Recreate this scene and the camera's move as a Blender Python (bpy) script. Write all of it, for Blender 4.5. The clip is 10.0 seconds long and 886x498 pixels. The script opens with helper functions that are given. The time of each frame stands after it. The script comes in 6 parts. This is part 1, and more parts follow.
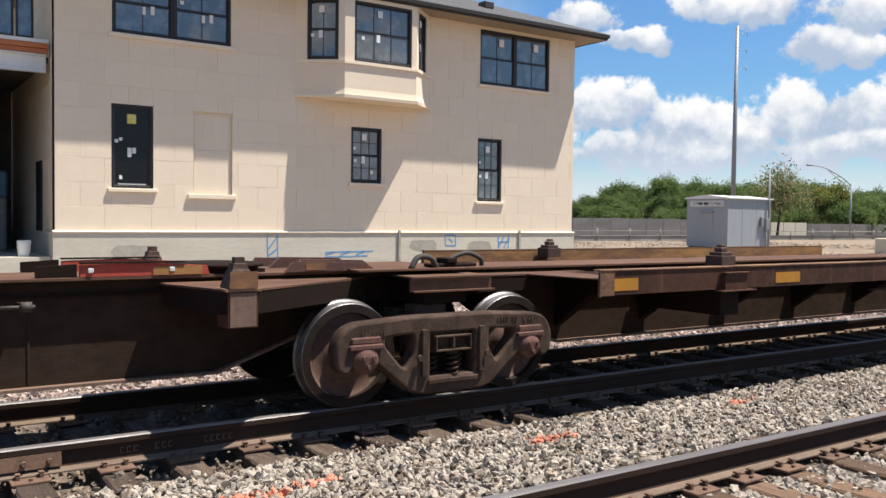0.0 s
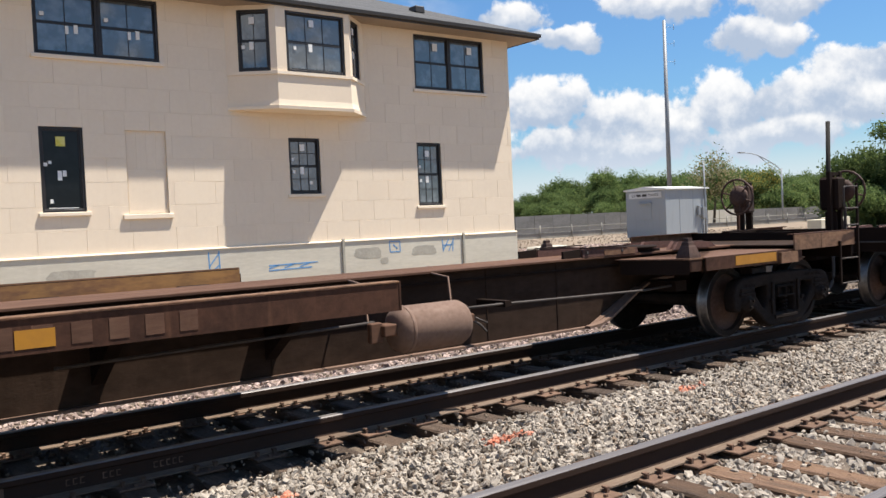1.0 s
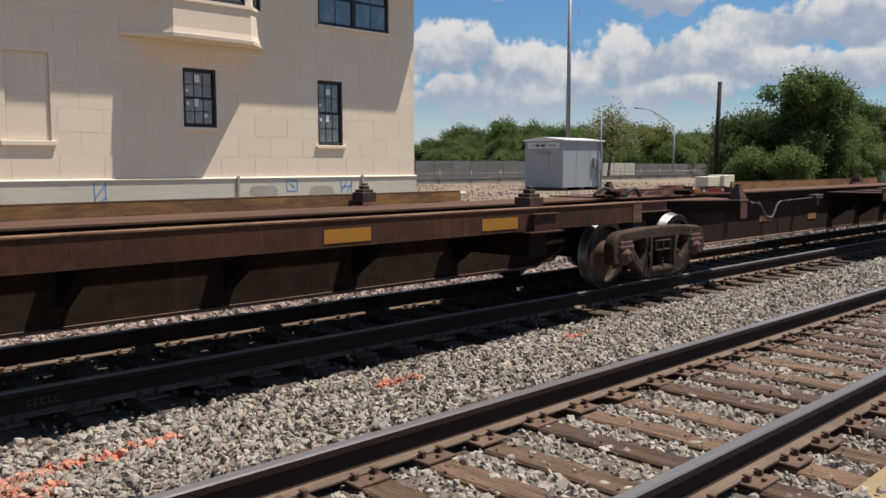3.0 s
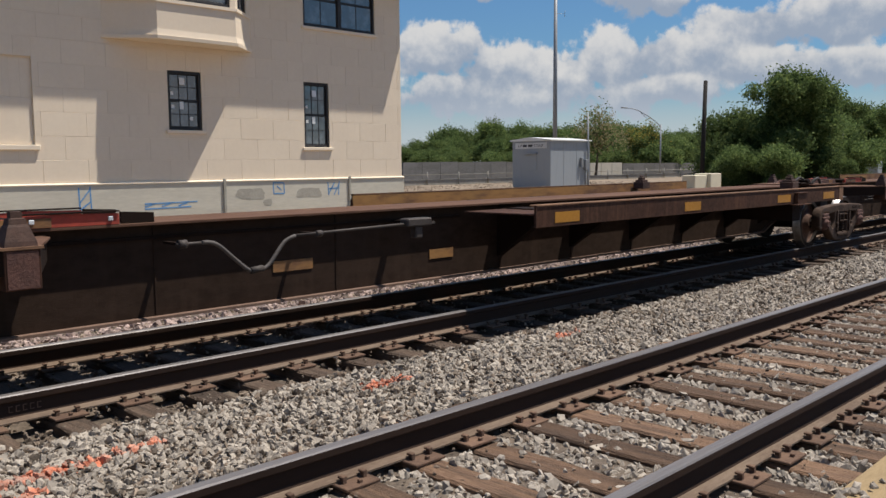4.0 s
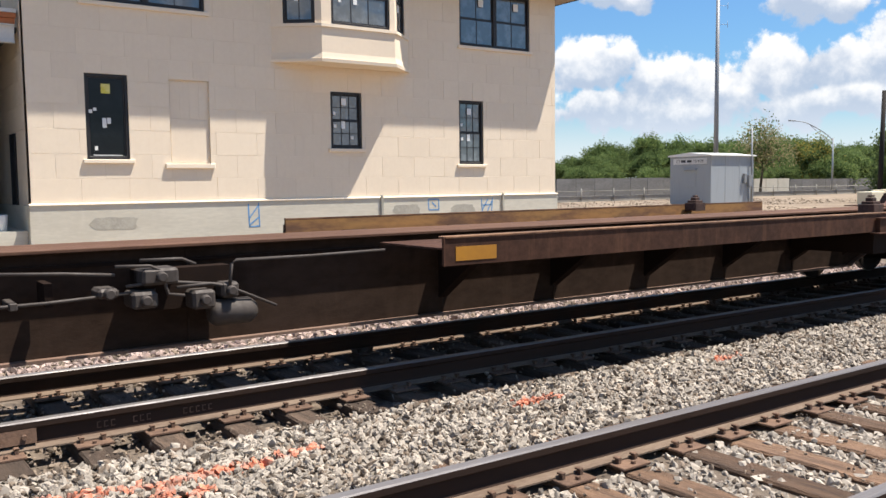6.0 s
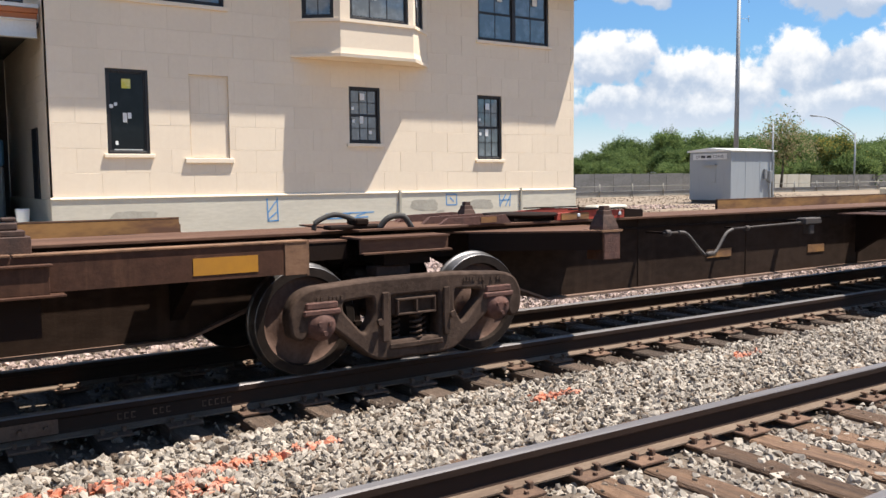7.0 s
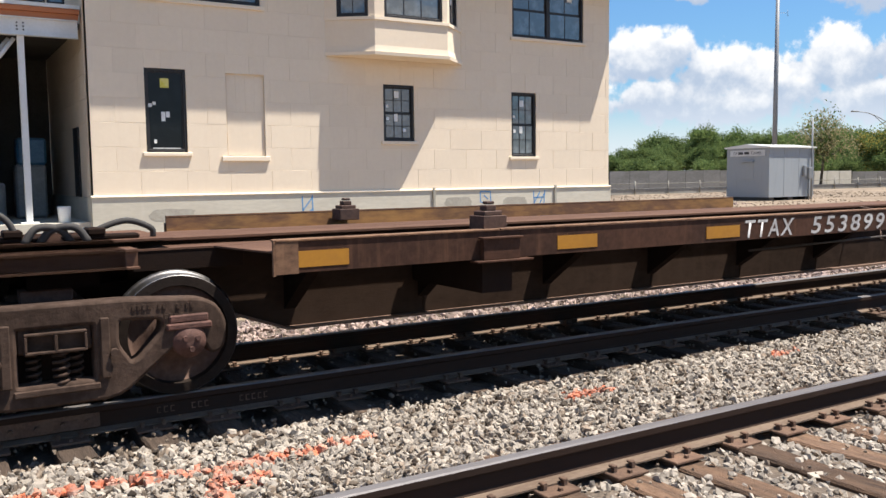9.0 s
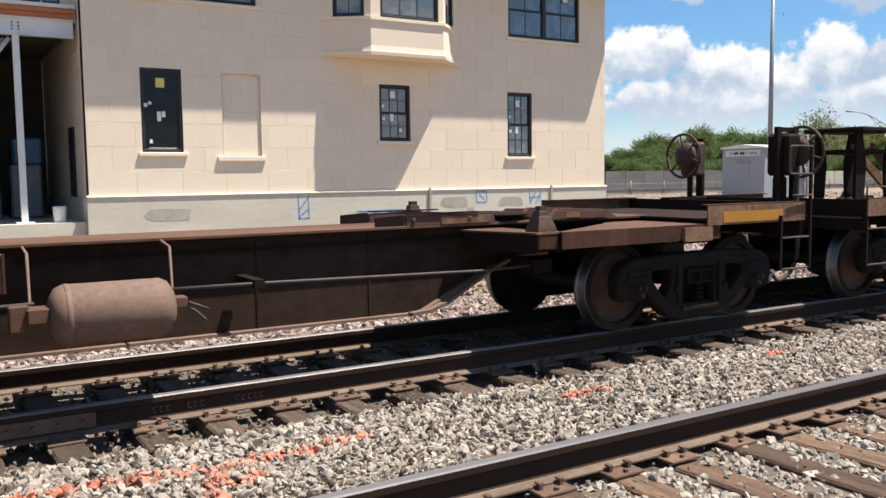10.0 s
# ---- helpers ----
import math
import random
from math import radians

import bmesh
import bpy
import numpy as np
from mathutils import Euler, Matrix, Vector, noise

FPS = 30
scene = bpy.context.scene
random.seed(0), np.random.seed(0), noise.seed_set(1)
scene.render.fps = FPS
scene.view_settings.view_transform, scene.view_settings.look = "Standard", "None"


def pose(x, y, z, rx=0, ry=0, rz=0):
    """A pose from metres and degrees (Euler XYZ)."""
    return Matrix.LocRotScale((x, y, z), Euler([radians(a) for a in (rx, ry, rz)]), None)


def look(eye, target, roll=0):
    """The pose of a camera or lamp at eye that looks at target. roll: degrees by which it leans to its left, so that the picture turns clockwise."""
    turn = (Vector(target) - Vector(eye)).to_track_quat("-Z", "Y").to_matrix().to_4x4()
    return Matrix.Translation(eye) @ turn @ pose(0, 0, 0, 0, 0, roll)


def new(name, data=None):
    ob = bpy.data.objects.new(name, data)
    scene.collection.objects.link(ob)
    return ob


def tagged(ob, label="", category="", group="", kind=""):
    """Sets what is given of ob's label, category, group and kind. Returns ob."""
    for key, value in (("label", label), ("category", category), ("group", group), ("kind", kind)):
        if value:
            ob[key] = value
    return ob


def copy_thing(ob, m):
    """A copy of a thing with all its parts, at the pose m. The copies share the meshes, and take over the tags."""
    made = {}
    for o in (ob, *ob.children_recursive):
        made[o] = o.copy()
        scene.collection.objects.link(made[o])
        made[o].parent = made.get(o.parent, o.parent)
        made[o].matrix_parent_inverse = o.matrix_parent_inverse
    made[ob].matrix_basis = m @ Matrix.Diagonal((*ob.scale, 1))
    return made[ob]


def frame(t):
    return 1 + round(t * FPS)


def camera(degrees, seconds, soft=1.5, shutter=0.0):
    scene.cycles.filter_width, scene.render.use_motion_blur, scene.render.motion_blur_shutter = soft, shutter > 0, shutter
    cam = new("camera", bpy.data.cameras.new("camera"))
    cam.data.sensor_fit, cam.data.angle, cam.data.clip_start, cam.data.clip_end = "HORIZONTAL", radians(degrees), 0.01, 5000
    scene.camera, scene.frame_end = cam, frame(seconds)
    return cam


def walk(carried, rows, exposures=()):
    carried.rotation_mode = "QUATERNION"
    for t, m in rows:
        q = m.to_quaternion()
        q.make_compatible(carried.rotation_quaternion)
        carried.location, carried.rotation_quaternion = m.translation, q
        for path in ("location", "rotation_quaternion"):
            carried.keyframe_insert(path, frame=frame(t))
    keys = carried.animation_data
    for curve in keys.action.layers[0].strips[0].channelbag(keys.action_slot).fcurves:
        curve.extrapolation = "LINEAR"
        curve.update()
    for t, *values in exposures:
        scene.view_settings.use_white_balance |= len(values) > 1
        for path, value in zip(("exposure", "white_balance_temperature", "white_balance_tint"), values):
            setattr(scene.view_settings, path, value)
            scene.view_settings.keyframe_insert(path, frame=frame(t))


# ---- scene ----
cam = camera(54.94, 10.0)
PATH = [
    (0.0, pose(-0.071, 0.098, 1.522, 87.965, -0.731, -34.011)),
    (0.5, pose(-0.061, 0.103, 1.525, 86.398, 2.085, -33.491)),
    (1.0, pose(-0.050, 0.117, 1.523, 88.228, 2.544, -37.813)),
    (1.5, pose(-0.023, 0.132, 1.527, 86.101, 2.053, -40.309)),
    (2.0, pose(-0.039, 0.118, 1.531, 83.474, 2.968, -42.445)),
    (2.5, pose(-0.024, 0.127, 1.538, 81.509, 1.885, -42.746)),
    (2.7, pose(-0.021, 0.129, 1.533, 83.139, 0.694, -42.667)),
    (3.8, pose(0.054, 0.187, 1.503, 84.887, 0.452, -47.342)),
    (4.0, pose(0.047, 0.180, 1.500, 84.370, 0.535, -45.314)),
    (4.5, pose(0.033, 0.175, 1.497, 84.699, 0.389, -41.921)),
    (5.0, pose(0.051, 0.186, 1.501, 85.190, 0.561, -39.562)),
    (5.5, pose(0.040, 0.172, 1.501, 85.624, 0.740, -36.802)),
    (7.0, pose(0.037, 0.173, 1.498, 85.272, 0.562, -33.869)),
    (7.5, pose(0.018, 0.153, 1.496, 84.965, 0.585, -33.541)),
    (8.0, pose(0.030, 0.161, 1.498, 85.002, 0.733, -32.664)),
    (8.5, pose(0.036, 0.164, 1.500, 85.227, 0.886, -31.687)),
    (9.0, pose(0.023, 0.157, 1.495, 85.131, 0.690, -31.600)),
    (9.5, pose(0.030, 0.157, 1.501, 84.960, 0.686, -31.697)),
    (10.0, pose(0.018, 0.152, 1.495, 85.126, 0.675, -31.871)),
]
walk(cam, PATH, [(0.0, 0.94), (1.0, 0.94), (2.0, 0.88), (2.5, 0.50), (3.2, 0.4), (4.0, 0.32), (4.5, 0.76), (5.0, 1.0), (5.5, 1.05), (7.0, 1.05), (9.0, 1.05), (10.0, 1.02)])

# ---- world and sun ----
SUN = Vector((1.62, -1.0, 4.70)).normalized()
world = bpy.data.worlds.new("sky")
scene.world = world
world.use_nodes = True


class Tree:
    """A short way to write node trees."""

    def __init__(self, tree):
        self.t = tree
        tree.nodes.clear()

    def n(self, kind, ins=None):
        node = self.t.nodes.new(kind)
        for k, v in (ins or {}).items():
            if isinstance(v, bpy.types.NodeSocket):
                self.t.links.new(v, node.inputs[k])
            else:
                node.inputs[k].default_value = v
        return node

    def math(self, op, a, b=0.0):
        node = self.n("ShaderNodeMath", {0: a, 1: b})
        node.operation = op
        return node.outputs[0]

    def vec(self, op, a, b):
        node = self.n("ShaderNodeVectorMath", {0: a, 1: b})
        node.operation = op
        return node.outputs[0]

    def ramp(self, fac, a, b):
        node = self.n("ShaderNodeMapRange", {0: fac, 1: a, 2: b})
        node.interpolation_type = "SMOOTHSTEP"
        return node.outputs[0]

    def mix(self, fac, a, b):
        node = self.n("ShaderNodeMix")
        node.data_type = "RGBA"
        for i, v in ((0, fac), (6, a), (7, b)):
            if isinstance(v, bpy.types.NodeSocket):
                self.t.links.new(v, node.inputs[i])
            else:
                node.inputs[i].default_value = v if i == 0 else (*v[:3], 1)
        return node.outputs[2]

    def noise(self, vec, scale, detail=4.0, rough=0.55, dist=0.0):
        return self.n("ShaderNodeTexNoise", {"Vector": vec, "Scale": scale, "Detail": detail, "Roughness": rough, "Distortion": dist}).outputs["Fac"]


CLOUDS = [(45.1, 7.4, 2.7, 1.6), (48.1, 6.1, 2.5, 1.6), (51.4, 6.2, 2.5, 1.5), (53.8, 5.3, 2.1, 1.4), (45.7, 4.7, 4.6, 1.4), (51.1, 4.1, 5.0, 1.3),
          (56.7, 6.6, 2.7, 1.8), (59.8, 6.8, 3.2, 1.8), (57.7, 4.4, 3.5, 1.1), (57.6, 10.6, 2.1, 1.4), (60.0, 10.3, 2.1, 1.2),
          (42.7, 13.2, 2.1, 1.2), (46.3, 11.8, 2.5, 0.8), (51.9, 13.5, 2.8, 0.8), (54.9, 13.0, 2.1, 0.9), (60.0, 12.5, 2.8, 1.1), (63.0, 6.8, 2.6, 1.6),
          (65.3, 8.2, 3.5, 1.4), (69.5, 8.7, 4.6, 1.6), (66.0, 5.9, 3.2, 1.1), (71.1, 5.7, 3.2, 1.4), (61.3, 4.7, 2.1, 1.0)]


def build_sky():
    g = Tree(world.node_tree)
    sky = g.n("ShaderNodeTexSky")
    sky.sky_type, sky.sun_disc = "NISHITA", False
    sky.sun_elevation, sky.sun_rotation = math.asin(SUN.z), math.atan2(SUN.x, SUN.y)
    sky.air_density, sky.dust_density, sky.ozone_density = 1.15, 0.6, 2.0
    vec = g.n("ShaderNodeTexCoord").outputs["Generated"]
    sep = g.n("ShaderNodeSeparateXYZ", {0: vec})
    z = sep.outputs[2]
    az = g.math("MULTIPLY", g.math("ARCTAN2", sep.outputs[0], sep.outputs[1]), 180 / math.pi)
    el = g.math("MULTIPLY", g.math("ARCSINE", z), 180 / math.pi)
    puff = g.noise(vec, 24.0, 3.0, 0.5)
    fine = g.noise(vec, 75.0, 5.0, 0.62)
    wob = g.math("ADD", g.math("MULTIPLY", g.math("SUBTRACT", puff, 0.5), 1.7), g.math("MULTIPLY", g.math("SUBTRACT", fine, 0.5), 0.95))
    at = g.n("ShaderNodeCombineXYZ", {0: az, 1: el}).outputs[0]
    # each cumulus by bearing, height above the horizon and half sizes, in degrees
    warp = g.n("ShaderNodeTexNoise", {"Vector": vec, "Scale": 16.0, "Detail": 3.0}).outputs["Color"]
    at = g.vec("ADD", at, g.vec("MULTIPLY", g.vec("SUBTRACT", warp, (0.5, 0.5, 0.5)), (5.0, 2.6, 0)))
    best, total, weight = -9.0, 0.0, 0.0001
    for a, e, w, h in CLOUDS:
        q = g.vec("MULTIPLY", g.vec("SUBTRACT", at, (a, e, 0)), (1 / w, 1 / h, 0))
        ln = g.n("ShaderNodeVectorMath", {0: q})
        ln.operation = "LENGTH"
        here = g.math("SUBTRACT", 1.0, ln.outputs["Value"])
        best = g.math("MAXIMUM", best, here)
        k = g.math("POWER", g.math("MAXIMUM", g.math("ADD", here, 0.6), 0.0), 4.0)
        total = g.math("ADD", total, g.math("MULTIPLY", k, g.n("ShaderNodeSeparateXYZ", {0: q}).outputs[1]))
        weight = g.math("ADD", weight, k)
    side = g.math("DIVIDE", total, weight)
    body = g.math("ADD", best, wob)
    mask = g.ramp(body, -0.26, 0.12)
    # scattered fair-weather cloud over the rest of the sky
    c = g.vec("ADD", g.vec("MULTIPLY", vec, (1, 1, 1.9)), (3.2, 7.7, 0.33))
    rest = g.math("ADD", g.math("MULTIPLY", g.noise(c, 5.4, 2.0, 0.5), 0.62), g.math("MULTIPLY", g.noise(c, 17.0, 6.0, 0.55, 0.1), 0.42))
    away = g.math("MAXIMUM", g.ramp(g.math("ABSOLUTE", g.math("SUBTRACT", az, 57.0)), 16.0, 26.0), g.ramp(el, 14.0, 20.0))
    rest = g.math("ADD", rest, g.math("MULTIPLY", g.ramp(el, 32.0, 8.0), 0.05))
    rest = g.math("MULTIPLY", g.ramp(rest, 0.56, 0.64), away)
    mask = g.math("MAXIMUM", mask, rest)
    low = g.math("ADD", g.math("MULTIPLY", side, -0.5), g.math("MULTIPLY", wob, -0.75))
    shade = g.ramp(low, -0.5, 0.34)
    cloud = g.mix(shade, (10.9, 10.75, 10.6), (5.0, 5.9, 7.4))
    blue = g.n("ShaderNodeMix")
    blue.data_type, blue.blend_type = "RGBA", "MULTIPLY"
    blue.inputs[0].default_value = 1.0
    g.t.links.new(sky.outputs[0], blue.inputs[6])
    blue.inputs[7].default_value = (0.70, 1.06, 1.42, 1)
    col = g.mix(g.math("MULTIPLY", mask, 0.96), blue.outputs[2], cloud)
    haze = g.math("MULTIPLY", g.ramp(z, 0.10, 0.015), 0.72)
    col = g.mix(haze, col, (8.9, 9.5, 10.3))
    bg = g.n("ShaderNodeBackground", {"Color": col, "Strength": 0.05})
    g.t.links.new(bg.outputs[0], g.n("ShaderNodeOutputWorld").inputs[0])


build_sky()
lamp = bpy.data.lights.new("sun", "SUN")
lamp.energy, lamp.angle, lamp.color = 5.0, radians(0.55), (1.0, 0.94, 0.855)
sun = new("sun", lamp)
sun.matrix_world = look((40, -30, 100), Vector((40, -30, 100)) - SUN)
scene.view_settings.exposure = 0.88


# ---- materials ----
MATS = {}


def surface(name, base, rough=0.8, metal=0.0, second=None, amount=0.5, coarse=1.2, fine=22.0, bump=0.15, bump_scale=60.0, stretch=(1, 1, 1), island=0.0, per_object=0.0, spec=0.4, streak=None, coat=0.0):
    """A worn surface: a base colour, a second colour in patches at two scales, grain in the bump."""
    m = bpy.data.materials.new(name)
    m.use_nodes = True
    g = Tree(m.node_tree)
    info = g.n("ShaderNodeObjectInfo")
    vec = g.n("ShaderNodeTexCoord").outputs["Object"]
    shift = g.vec("MULTIPLY", info.outputs["Random"], (31.0, 17.0, 23.0))
    vec = g.vec("ADD", vec, shift)
    vec = g.vec("MULTIPLY", vec, stretch)
    second = second or tuple(c * 0.6 for c in base)
    patches = g.noise(vec, coarse, 5.0, 0.6, 0.4)
    grain = g.noise(vec, fine, 4.0, 0.65)
    mixed = g.math("ADD", g.math("MULTIPLY", patches, 0.6), g.math("MULTIPLY", grain, 0.4))
    fac = g.math("MULTIPLY", g.ramp(mixed, 0.36, 0.64), amount)
    col = g.mix(fac, base, second)
    if streak:
        sv = g.vec("MULTIPLY", vec, (5.0, 5.0, 0.35))
        col = g.mix(g.math("MULTIPLY", g.ramp(g.noise(sv, 2.2, 4.0, 0.6), 0.5, 0.75), streak[3]), col, streak[:3])
    if island or per_object:
        rnd = g.n("ShaderNodeNewGeometry").outputs["Random Per Island"] if island else info.outputs["Random"]
        k = island or per_object
        val = g.n("ShaderNodeMapRange", {0: rnd, 3: 1 - k, 4: 1 + k}).outputs[0]
        hsv = g.n("ShaderNodeHueSaturation", {"Value": val, "Color": col})
        col = hsv.outputs[0]
    rr = g.n("ShaderNodeMapRange", {0: grain, 1: 0.3, 2: 0.7, 3: max(rough - 0.1, 0.03), 4: min(rough + 0.1, 1.0)}).outputs[0]
    bs = g.n("ShaderNodeBsdfPrincipled", {"Base Color": col, "Roughness": rr, "Metallic": metal, "Specular IOR Level": spec, "Coat Weight": coat})
    if bump:
        b = g.n("ShaderNodeBump", {"Height": g.noise(vec, bump_scale, 5.0, 0.65), "Strength": bump, "Distance": 0.02})
        g.t.links.new(b.outputs[0], bs.inputs["Normal"])
    g.t.links.new(bs.outputs[0], g.n("ShaderNodeOutputMaterial").inputs[0])
    MATS[name] = m
    return m


def glass(name, tint, rough=0.02, gloss=0.9):
    m = bpy.data.materials.new(name)
    m.use_nodes = True
    g = Tree(m.node_tree)
    vec = g.n("ShaderNodeTexCoord").outputs["Object"]
    b = g.n("ShaderNodeBump", {"Height": g.noise(vec, 1.6, 2.0), "Strength": 0.06, "Distance": 0.03})
    col = g.mix(g.ramp(g.noise(vec, 3.0), 0.4, 0.7), tint, tuple(c * 1.8 for c in tint))
    bs = g.n("ShaderNodeBsdfPrincipled", {"Base Color": col, "Roughness": rough, "Specular IOR Level": gloss, "IOR": 1.5, "Coat Weight": 1.0 if gloss > 0.5 else 0.0, "Normal": b.outputs[0]})
    g.t.links.new(bs.outputs[0], g.n("ShaderNodeOutputMaterial").inputs[0])
    return m


stucco = surface("stucco", (0.75, 0.635, 0.49), 0.9, second=(0.7, 0.585, 0.45), amount=0.6, coarse=0.5, fine=9, bump=0.12, bump_scale=90, streak=(0.58, 0.46, 0.35, 0.1), per_object=0.02)
stucco_trim = surface("stucco_trim", (0.77, 0.655, 0.51), 0.88, second=(0.72, 0.61, 0.47), amount=0.5, coarse=0.8, fine=12, bump=0.08)
plinth_concrete = surface("plinth_concrete", (0.57, 0.53, 0.435), 0.9, second=(0.46, 0.425, 0.35), amount=0.8, coarse=0.7, fine=7, bump=0.2, bump_scale=40, stretch=(0.5, 1, 2.5), streak=(0.56, 0.52, 0.44, 0.4))
repair_patch = surface("repair_patch", (0.40, 0.375, 0.315), 0.95, second=(0.29, 0.27, 0.225), amount=0.9, coarse=3, bump=0.1)
blue_paint = surface("blue_paint", (0.06, 0.23, 0.50), 0.7, second=(0.3, 0.42, 0.5), amount=0.5, coarse=8, bump=0)
black_frame = surface("black_frame", (0.018, 0.016, 0.016), 0.45, second=(0.03, 0.026, 0.024), bump=0)
window_glass = glass("window_glass", (0.075, 0.085, 0.09))
door_glass = glass("door_glass", (0.006, 0.007, 0.008), 0.12, 0.25)
white_label = surface("white_label", (0.72, 0.72, 0.70), 0.7, bump=0, amount=0.2)
yellow_label = surface("yellow_label", (0.60, 0.52, 0.06), 0.6, second=(0.75, 0.7, 0.4), bump=0, coarse=9)
shingle = surface("shingle", (0.055, 0.055, 0.058), 0.95, second=(0.09, 0.088, 0.085), amount=0.8, coarse=2.5, fine=30, bump=0.5, bump_scale=30, per_object=0.12)
soffit_brown = surface("soffit_brown", (0.3, 0.235, 0.18), 0.8, second=(0.24, 0.185, 0.14), bump=0.05)
gutter_dark = surface("gutter_dark", (0.045, 0.04, 0.036), 0.5, bump=0.02)
white_steel = surface("white_steel", (0.70, 0.70, 0.68), 0.55, second=(0.55, 0.54, 0.51), amount=0.5, bump=0.03)
orange_wood = surface("orange_wood", (0.48, 0.17, 0.07), 0.8, second=(0.36, 0.13, 0.06), stretch=(0.4, 4, 4), bump=0.2)
# dark tone puts the gloom of unlit interiors into the wall colour
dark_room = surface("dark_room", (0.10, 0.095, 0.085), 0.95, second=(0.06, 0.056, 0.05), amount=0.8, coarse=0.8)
blue_wrap = surface("blue_wrap", (0.03, 0.11, 0.20), 0.35, second=(0.08, 0.2, 0.3), coarse=3, bump=0.4, bump_scale=12)
grey_wrap = surface("grey_wrap", (0.16, 0.17, 0.17), 0.4, second=(0.3, 0.31, 0.31), coarse=3, bump=0.4, bump_scale=12)
hut_grey = surface("hut_grey", (0.29, 0.315, 0.335), 0.6, second=(0.31, 0.33, 0.345), amount=0.5, coarse=0.9, bump=0.05, streak=(0.24, 0.25, 0.25, 0.35))
galvanised = surface("galvanised", (0.27, 0.28, 0.29), 0.55, metal=0.25, second=(0.19, 0.20, 0.21), amount=0.6, coarse=5, bump=0.05)
dark_wood_pole = surface("dark_wood_pole", (0.013, 0.011, 0.010), 0.9, second=(0.026, 0.021, 0.018), stretch=(6, 6, 0.5), bump=0.4)
beige_block = surface("beige_block", (0.62, 0.56, 0.42), 0.85, second=(0.5, 0.45, 0.34), amount=0.5)
wall_grey = surface("wall_grey", (0.17, 0.165, 0.16), 0.95, second=(0.11, 0.107, 0.10), amount=0.9, coarse=0.25, fine=3, stretch=(1, 1, 3))
barrier_concrete = surface("barrier_concrete", (0.30, 0.285, 0.25), 0.95, second=(0.2, 0.19, 0.165), amount=0.8, coarse=0.3, fine=4)
pale_panel = surface("pale_panel", (0.48, 0.45, 0.38), 0.9, second=(0.38, 0.36, 0.3), amount=0.6)
dirt = surface("dirt", (0.255, 0.195, 0.135), 1.0, second=(0.145, 0.108, 0.074), amount=1.0, coarse=0.28, fine=5, bump=0.6, bump_scale=14)
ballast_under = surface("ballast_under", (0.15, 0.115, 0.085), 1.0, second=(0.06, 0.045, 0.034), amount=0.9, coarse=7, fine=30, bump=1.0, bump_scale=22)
stone = surface("stone", (0.345, 0.298, 0.245), 0.92, second=(0.225, 0.19, 0.152), amount=0.7, coarse=3, fine=45, bump=0.35, bump_scale=80, island=0.30)
brown_stone = surface("brown_stone", (0.21, 0.162, 0.12), 0.95, second=(0.105, 0.078, 0.056), amount=0.8, coarse=4, fine=45, bump=0.35, bump_scale=80, island=0.6)
painted_stone = surface("painted_stone", (0.5, 0.14, 0.065), 0.85, second=(0.33, 0.27, 0.22), amount=0.75, coarse=9, fine=40, bump=0.3, bump_scale=80, island=0.3)
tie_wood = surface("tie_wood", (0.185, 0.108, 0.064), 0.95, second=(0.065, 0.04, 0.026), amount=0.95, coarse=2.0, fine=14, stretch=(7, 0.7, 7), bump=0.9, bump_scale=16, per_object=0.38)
dark_tie_wood = surface("dark_tie_wood", (0.105, 0.07, 0.048), 0.95, second=(0.04, 0.027, 0.019), amount=0.9, coarse=2.0, fine=14, stretch=(7, 0.7, 7), bump=0.9, bump_scale=16, per_object=0.35)
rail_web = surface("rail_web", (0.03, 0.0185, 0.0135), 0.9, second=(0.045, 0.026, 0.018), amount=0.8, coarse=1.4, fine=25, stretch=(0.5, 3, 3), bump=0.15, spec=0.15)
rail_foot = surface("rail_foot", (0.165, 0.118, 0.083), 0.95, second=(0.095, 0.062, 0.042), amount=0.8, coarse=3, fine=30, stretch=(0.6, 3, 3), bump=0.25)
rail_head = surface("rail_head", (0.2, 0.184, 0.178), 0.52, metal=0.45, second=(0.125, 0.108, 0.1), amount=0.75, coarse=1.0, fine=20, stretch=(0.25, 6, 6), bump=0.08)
plate_rust = surface("plate_rust", (0.15, 0.088, 0.056), 0.95, second=(0.08, 0.046, 0.031), amount=0.8, coarse=9, fine=50, bump=0.3, per_object=0.2)
crossing_pad = surface("crossing_pad", (0.29, 0.205, 0.105), 0.9, second=(0.21, 0.15, 0.08), amount=0.7, coarse=1.4, fine=20, stretch=(0.7, 3, 1), bump=0.3)
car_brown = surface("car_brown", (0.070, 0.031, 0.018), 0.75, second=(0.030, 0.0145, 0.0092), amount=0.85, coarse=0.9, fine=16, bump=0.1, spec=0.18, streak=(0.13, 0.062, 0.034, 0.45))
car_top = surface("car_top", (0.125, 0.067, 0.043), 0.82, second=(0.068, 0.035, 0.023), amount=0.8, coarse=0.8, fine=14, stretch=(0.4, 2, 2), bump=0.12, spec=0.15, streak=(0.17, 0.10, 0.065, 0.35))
# near-black brown; on parts under the deck it has the shade mixed into the colour
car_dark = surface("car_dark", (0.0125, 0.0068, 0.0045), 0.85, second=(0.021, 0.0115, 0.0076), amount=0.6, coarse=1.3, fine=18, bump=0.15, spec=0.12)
car_rust = surface("car_rust", (0.205, 0.108, 0.058), 0.88, second=(0.078, 0.040, 0.023), amount=0.95, coarse=1.6, fine=17, stretch=(0.8, 1.2, 1.5), bump=0.15, streak=(0.27, 0.15, 0.08, 0.4))
